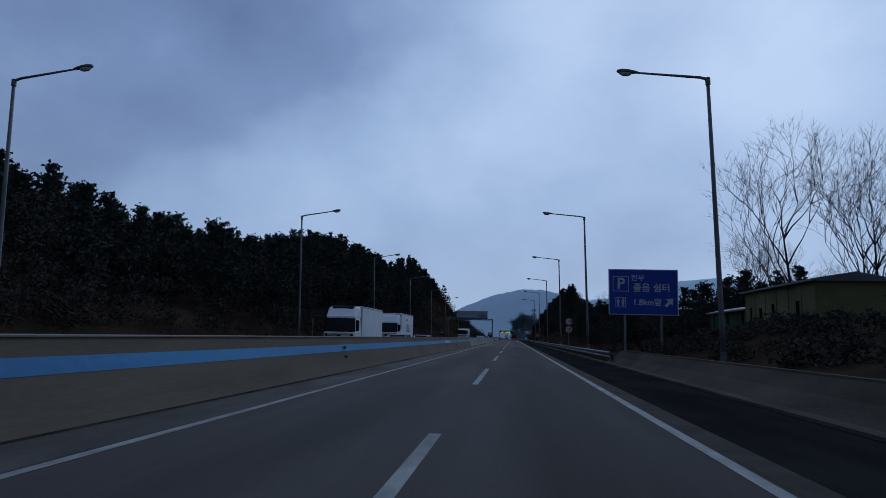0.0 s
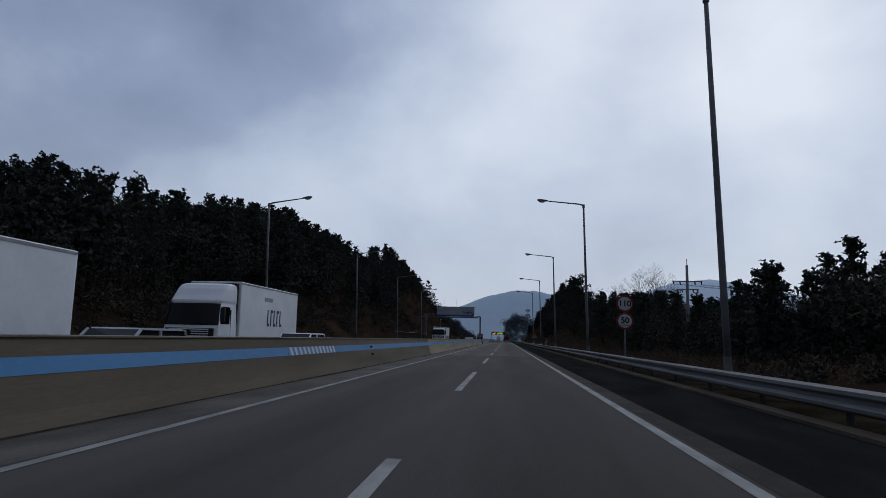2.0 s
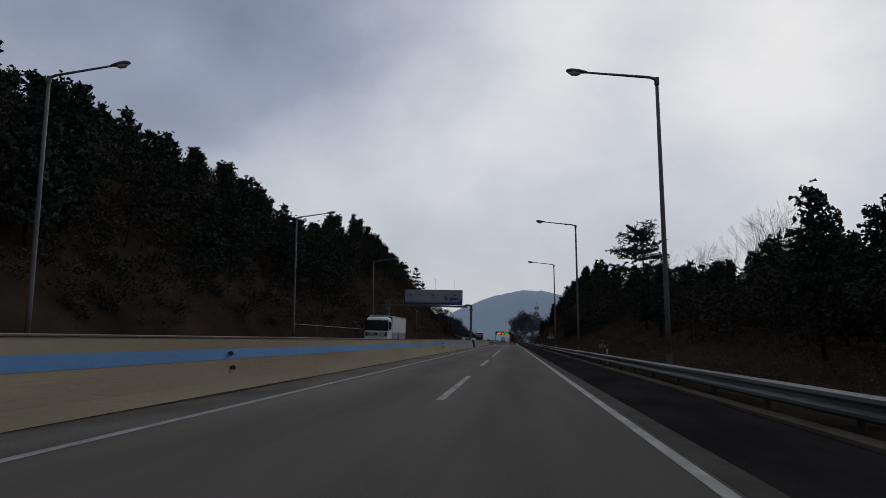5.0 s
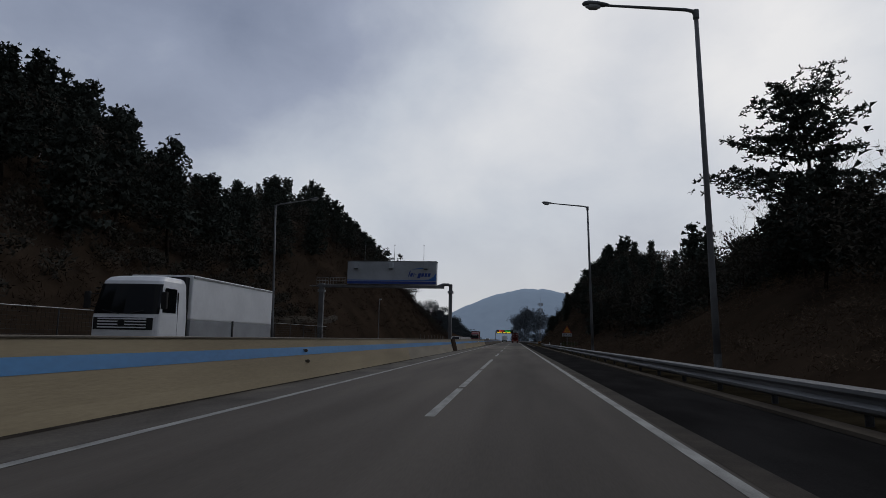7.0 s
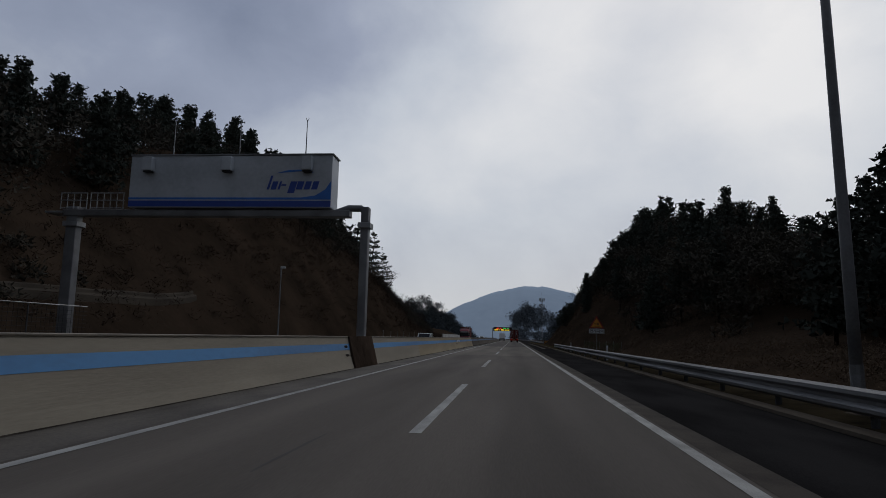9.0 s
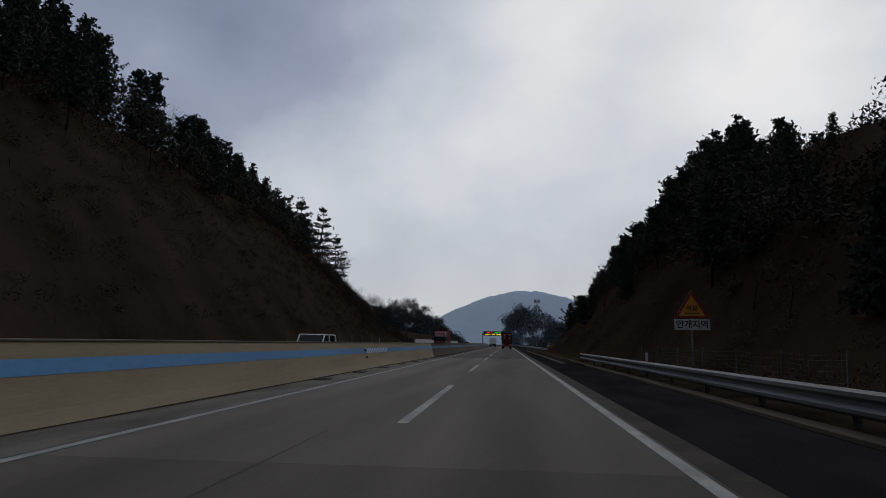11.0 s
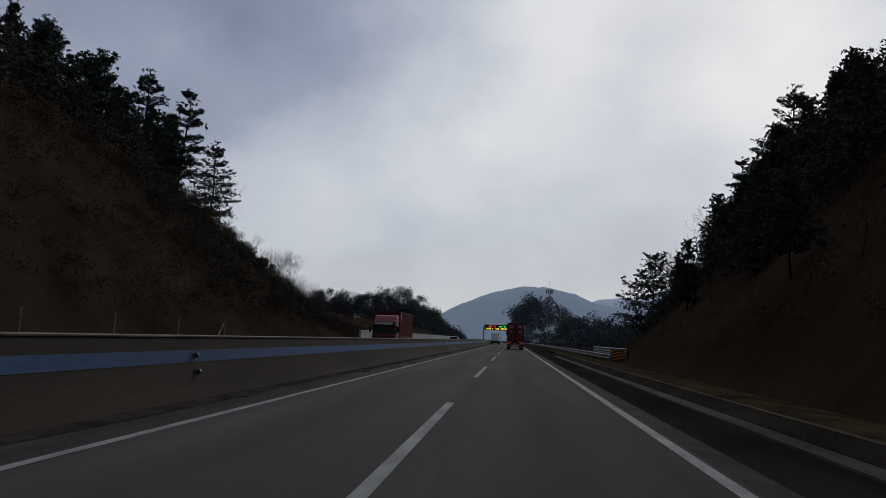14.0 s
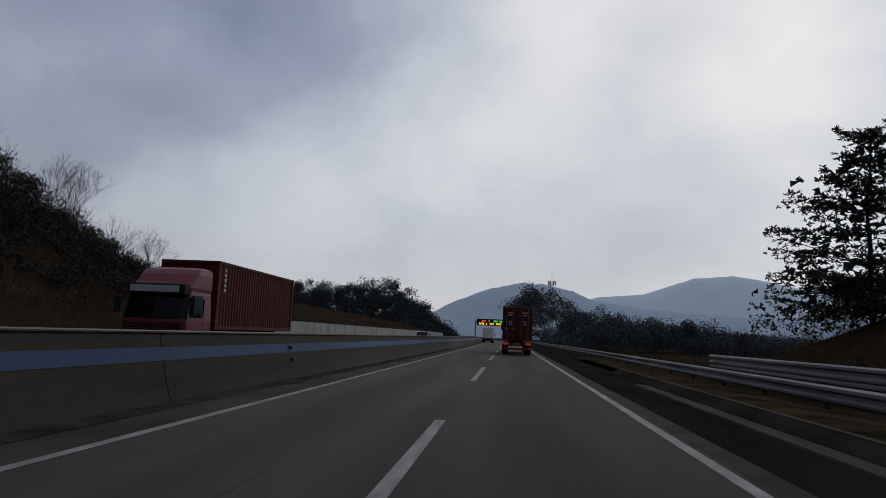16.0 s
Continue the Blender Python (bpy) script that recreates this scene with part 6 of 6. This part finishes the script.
    # bare trees at the low end of the left slope, by the open ground and behind the cabins
    for x, y, s in ((-33, 384, 0.4), (-30, 404, 0.42), (-31, 410, 0.42), (-29, 417, 0.36), (-31, 425, 0.4), (-30, 436, 0.36), (-31, 448, 0.4), (-27, 398, 0.36), (-29, 392, 0.42), (-28, 388, 0.42), (-29, 376, 0.5), (-38, 398, 0.36), (-40, 404, 0.4),
                    (24, 422, 0.62), (27, 428, 0.68), (22.5, 433, 0.6), (29, 440, 0.7), (20.5, 419, 0.5), (25.5, 436, 0.55), (17.5, 191, 0.9), (18.5, 196, 1.0), (16.5, 200, 0.75)):
        place("bare", 2, x, y, s)
    # tall ones with fine twigs
    for x, y, s in ((24.2, 62.0, 2.15), (31.0, 62, 2.1), (28, 58, 1.7), (22.5, 67, 1.3), (25, 71, 1.3), (-25.4, 374, 0.48), (-26.0, 379, 0.46), (-26.4, 384, 0.4), (-27.5, 377, 0.55), (-26.5, 390, 0.38), (-29.0, 387, 0.6), (-31.0, 391, 0.6), (-28.5, 396, 0.48), (-30.5, 401, 0.45), (-33.5, 372, 0.75), (-35.0, 378, 0.7), (27.5, 183, 1.3), (31, 187, 1.5), (33, 189, 1.2), (25, 194, 1.1), (15.5, 372, 0.6), (16.8, 374, 0.62), (18.5, 370.5, 0.72), (17.6, 368, 0.5), (-47.5, 316, 1.1), (-45.5, 322, 1.0), (-46, 330, 1.05)):
        place("bare", 3, x, y, s)
    y = 384.0
    while y < 446:
        place("bare", int(rng.integers(3)), -33.0 + rng.normal() * 2.5, y, 0.36 + 0.2 * rng.random())
        y += 3.4 * (0.7 + 0.6 * rng.random())
    y = 27.0
    while y < 68:
        place("bare", int(rng.integers(3)), 24.0 + rng.normal() * 1.3, y, 0.75 + 0.35 * rng.random())
        y += 3.0 * (0.75 + 0.5 * rng.random())


def build_thickets():
    """The dense lower storey of the pine woods: needle tufts filling the space under the crowns."""
    rng = np.random.default_rng(17)

    def fill(label, n, xr, yr, tall, r, size=0.36):
        tris = []
        for _ in range(n):
            x, y = xr[0] + (xr[1] - xr[0]) * rng.random(), yr[0] + (yr[1] - yr[0]) * rng.random()
            g = ground_height(x, y)
            z = min(g + tall * rng.random() ** 0.9, wood_top(x, y) - 1.4 * r - 1.5 * rng.random())
            if z > g - 1.2 * r:
                tris.append(tufts(rng, (x + bend(y), y, z), r * (0.7 + 0.6 * rng.random()), r * 0.6, 70 if size > 0.3 else 120, size, 0.24))
        tagged(new("thicket", tri_mesh("thicket", tris, M_UNDER)), label, "undergrowth", kind="stuff")

    fill("dense dark undergrowth of the pine wood beside the far carriageway", 1300, (-56, -29), (0, 235), 8.0, 1.8)
    fill("low dark growth down the wooded slope beside the far carriageway", 450, (-35, -25), (0, 232), 2.2, 1.0, 0.28)
    fill("deep shade-dark growth at the back of the pine wood", 700, (-66, -52), (0, 250), 13.0, 2.4, 0.8)
    fill("dense dark undergrowth along the crest of the far cut slope", 700, (-54, -35.5), (232, 372), 5.5, 1.7)
    fill("dense dark undergrowth behind the speed signs", 620, (12.5, 45), (64, 150), 6.5, 1.5, 0.24)
    fill("dense dark undergrowth of the wooded bank", 620, (12, 36), (143, 212), 7.0, 1.5, 0.24)
    fill("low dark undergrowth in the dip between the banks", 420, (21, 50), (204, 258), 6.0, 1.6)
    fill("dense dark undergrowth crowning the cut beside the shoulder", 1000, (13.5, 30), (240, 366), 6.0, 1.5, 0.3)
    fill("dark shrubs round the lone pine at the end of the cut", 300, (11.5, 21), (336, 384), 2.2, 0.9, 0.2)
    fill("tangled dark brush on the falling end of the cut slope", 420, (-37, -25.2), (360, 402), 2.0, 0.9, 0.2)
    fill("low rough growth on the open bank before the cabins", 260, (8.5, 19), (12, 66), 0.3, 0.7, 0.2)
    fill("dark undergrowth behind the cabins", 240, (19, 40), (20, 68), 2.8, 1.4)


def build_scrub():
    """Bare brush that covers the slopes: many thin crossed twigs."""
    rng = np.random.default_rng(5)

    def brush(label, n, xr, yr, size, mat=M_SHRUB):
        x, y = xr[0] + (xr[1] - xr[0]) * rng.random(n), yr[0] + (yr[1] - yr[0]) * rng.random(n)
        z = np.array([ground_height(a, b) for a, b in zip(x, y)])
        off = np.array([bend(b) for b in y])
        s = (size * (0.5 + rng.random(n)))[:, None]
        tris = []
        unit = lambda v: v / (np.linalg.norm(v, axis=1, keepdims=True) + 1e-9)
        for j in range(5):
            d = unit(rng.normal(size=(n, 3)) * (0.55, 0.55, 0.25) + (0, 0, 0.7))
            b = unit(np.cross(d, rng.normal(size=(n, 3)))) * 0.009 * s
            p = np.stack([x + off, y, z - 0.1], 1)
            p[:, :2] += rng.normal(size=(n, 2)) * 0.4 * size
            q = p + d * s * (0.35 + 0.5 * rng.random((n, 1)))
            tris.append(np.stack([p - b, p + b, q], 1))
            for _ in range(3):
                p2 = p + (q - p) * (0.25 + 0.7 * rng.random((n, 1)))
                q2 = p2 + unit(d + rng.normal(size=(n, 3)) * 0.6) * s * 0.36
                tris.append(np.stack([p2 - b * 0.7, p2 + b * 0.7, q2], 1))
        tagged(new("scrub", tri_mesh("scrub", tris, mat)), label, "scrub", kind="stuff")

    def mounds(label, n, xr, yr, r, blade=0.30, count=50, mat=M_SHRUB):
        tris = []
        for _ in range(n):
            x, y = xr[0] + (xr[1] - xr[0]) * rng.random(), yr[0] + (yr[1] - yr[0]) * rng.random()
            q = r * (0.5 + 0.9 * rng.random())
            tris.append(tufts(rng, (x + bend(y), y, ground_height(x, y) + 0.3 * q), q, q * 0.65, count, blade, 0.10))
        tagged(new("brushwood", tri_mesh("brushwood", tris, mat)), label, "brushwood", kind="stuff")

    mounds("low rounded brown brushwood on the far cut slope", 2600, (-42, -24.5), (0, 440), 1.0)
    mounds("bushy bare brushwood along the falling end of the cut slope", 900, (-43, -24.5), (335, 445), 1.2)
    mounds("low rounded brown brushwood on the bank beside the shoulder", 1500, (7.9, 15.5), (60, 384), 0.7, 0.13, 110, M_BRUSH)
    brush("fine bare brush covering the cut slope beside the far carriageway", 9000, (-46, -24), (0, 440), 0.7)
    brush("taller bare brush along the upper cut slope", 700, (-44, -33), (235, 440), 2.4)
    brush("fine bare brush covering the bank beside the shoulder", 6500, (7.4, 17), (60, 400), 0.4, M_BRUSH)
    brush("dry weeds along the rail and the open verge", 1400, (6.0, 11), (-20, 420), 0.25, M_BRUSH)
    brush("low brush on the open ground past the slopes", 1500, (8, 60), (395, 640), 1.4)


def build_far_woods():
    """Woods in the distance: rounded crowns of leaf tufts, joined."""
    rng = np.random.default_rng(8)

    def wood(label, spots, mat):
        tris = []
        for x, y, z, r in spots:
            for _ in range(3):
                o = rng.normal(size=3) * (0.5 * r, 0.5 * r, 0.3 * r)
                tris.append(tufts(rng, (x + o[0], y + o[1], z + o[2]), r, r * 0.9, 110, 0.8, 0.34))
        tagged(new("far_wood", tri_mesh("far_wood", tris, mat)), label, "wood", kind="stuff")

    left, crest = [], [(-240, 14), (-200, 22), (-160, 31), (-132, 37), (-110, 34), (-92, 38), (-76, 40), (-62, 33), (-50, 22), (-40, 11), (-33, 5)]
    for _ in range(620):
        x = -33 - 190 * rng.random() ** 1.2
        y = 790 - 110 * rng.random() - 0.8 * max(0, x + 80)
        left.append((x, y, interp(x, crest) * rng.random() ** 0.6 * (0.55 + 0.45 * (y - 660) / 130) - 2.5, 3.0 + 1.6 * rng.random()))
    wood("dark distant pine wood on a rounded hill beside the far carriageway", left, M_HILL_NEEDLE)
    right = []
    for _ in range(460):
        x, y = 6 + 170 * rng.random(), 640 + 120 * rng.random()
        right.append((x + bend(700) * 0.6, y, rng.random() * (15 * math.exp(-((x - 20) / 22) ** 2) + 9 * math.exp(-((x - 60) / 60) ** 2) + 2), 3.0 + 1.5 * rng.random()))
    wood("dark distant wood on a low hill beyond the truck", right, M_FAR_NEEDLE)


def build_far_hills():
    """Forested ridges kilometres off; bluish colour and emission stand in for the air's haze."""
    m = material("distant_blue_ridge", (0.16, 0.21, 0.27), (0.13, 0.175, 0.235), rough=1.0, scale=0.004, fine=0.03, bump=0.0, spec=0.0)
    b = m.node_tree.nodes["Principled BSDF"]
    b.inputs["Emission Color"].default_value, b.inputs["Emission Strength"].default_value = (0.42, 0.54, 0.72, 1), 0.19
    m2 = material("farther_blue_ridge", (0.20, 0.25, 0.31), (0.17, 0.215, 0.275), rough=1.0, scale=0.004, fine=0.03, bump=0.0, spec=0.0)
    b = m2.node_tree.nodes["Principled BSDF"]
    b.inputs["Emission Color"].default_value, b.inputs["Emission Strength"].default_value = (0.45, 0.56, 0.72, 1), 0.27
    def ridge(y, crest, mat, depth, x0, x1):
        verts, faces, n = [], [], 0
        xs = np.linspace(x0, x1, 260)
        rows = (0.0, 0.35, 0.7, 0.9, 1.0, 0.8)
        for k, f in enumerate(rows):
            for x in xs:
                h = interp(x, crest)
                rough = 3.5 * noise.noise((x * 0.035, k * 3.0, 1)) + 2.2 * noise.noise((x * 0.13, k, 2))
                verts.append((x, y + depth * k / 5 + 40 * noise.noise((x * 0.004, k * 0.6, 9)), h * f - 6 + (rough if k == 4 else rough * 2 * f)))
        n = len(xs)
        faces = [(j * n + i, j * n + i + 1, (j + 1) * n + i + 1, (j + 1) * n + i) for j in range(len(rows) - 1) for i in range(n - 1)]
        tagged(new("backdrop", raw_mesh("backdrop", verts, faces, mat, True)), "hazy blue forested ridge on the horizon", "hill", kind="structure")
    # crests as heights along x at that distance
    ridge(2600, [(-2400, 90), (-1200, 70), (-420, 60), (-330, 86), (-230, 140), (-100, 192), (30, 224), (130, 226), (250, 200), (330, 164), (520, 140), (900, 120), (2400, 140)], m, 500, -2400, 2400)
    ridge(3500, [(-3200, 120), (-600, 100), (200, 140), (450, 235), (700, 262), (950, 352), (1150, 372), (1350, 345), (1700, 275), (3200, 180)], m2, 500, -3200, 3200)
    # radio mast on a wooded hill
    t = thing("radio_mast", "slim lattice radio mast with antenna panels above the wood", "mast", at=pose(20.7, 690, 1))
    bm = bmesh.new()
    for s in ((-0.7, -0.7), (0.7, -0.7), (0, 0.7)):
        tube(bm, [(s[0], s[1], 0), (s[0] * 0.6, s[1] * 0.6, 30)], 0.11, 5)
    for k in range(14):
        z = 2 * k + 1
        tube(bm, [(-0.65, -0.65, z), (0.6, -0.6, z + 2)], 0.05, 4)
        tube(bm, [(0.65, -0.65, z), (0, 0.62, z + 2)], 0.05, 4)
    tube(bm, [(0, 0, 28), (0, 0, 35)], 0.07, 5)
    part("lattice", bm, M_STEEL, t)
    for z in (24.5, 29.0):
        for k in range(6):
            a = k * math.pi / 3
            bm = bmesh.new()
            c = (1.8 * math.cos(a), 1.8 * math.sin(a))
            bbox(bm, c[0] - 0.25, c[0] + 0.25, c[1] - 0.15, c[1] + 0.15, z - 1.2, z + 1.2, 0.04)
            tube(bm, [(0, 0, z), (c[0], c[1], z)], 0.06, 4)
            part("antenna_panel", bm, M_STEEL, t)


build_ground()
build_road()
build_median()
build_guard_rail()
build_lamps()
build_parking_sign()
build_speed_sign()
build_distance_sign()
build_fog_sign()
build_gantry()
build_message_sign()
build_cabin()
build_utility_pole()
build_left_side()
build_far_verge()
build_vehicles()
build_trees()
build_thickets()
build_scrub()
build_far_woods()
build_far_hills()
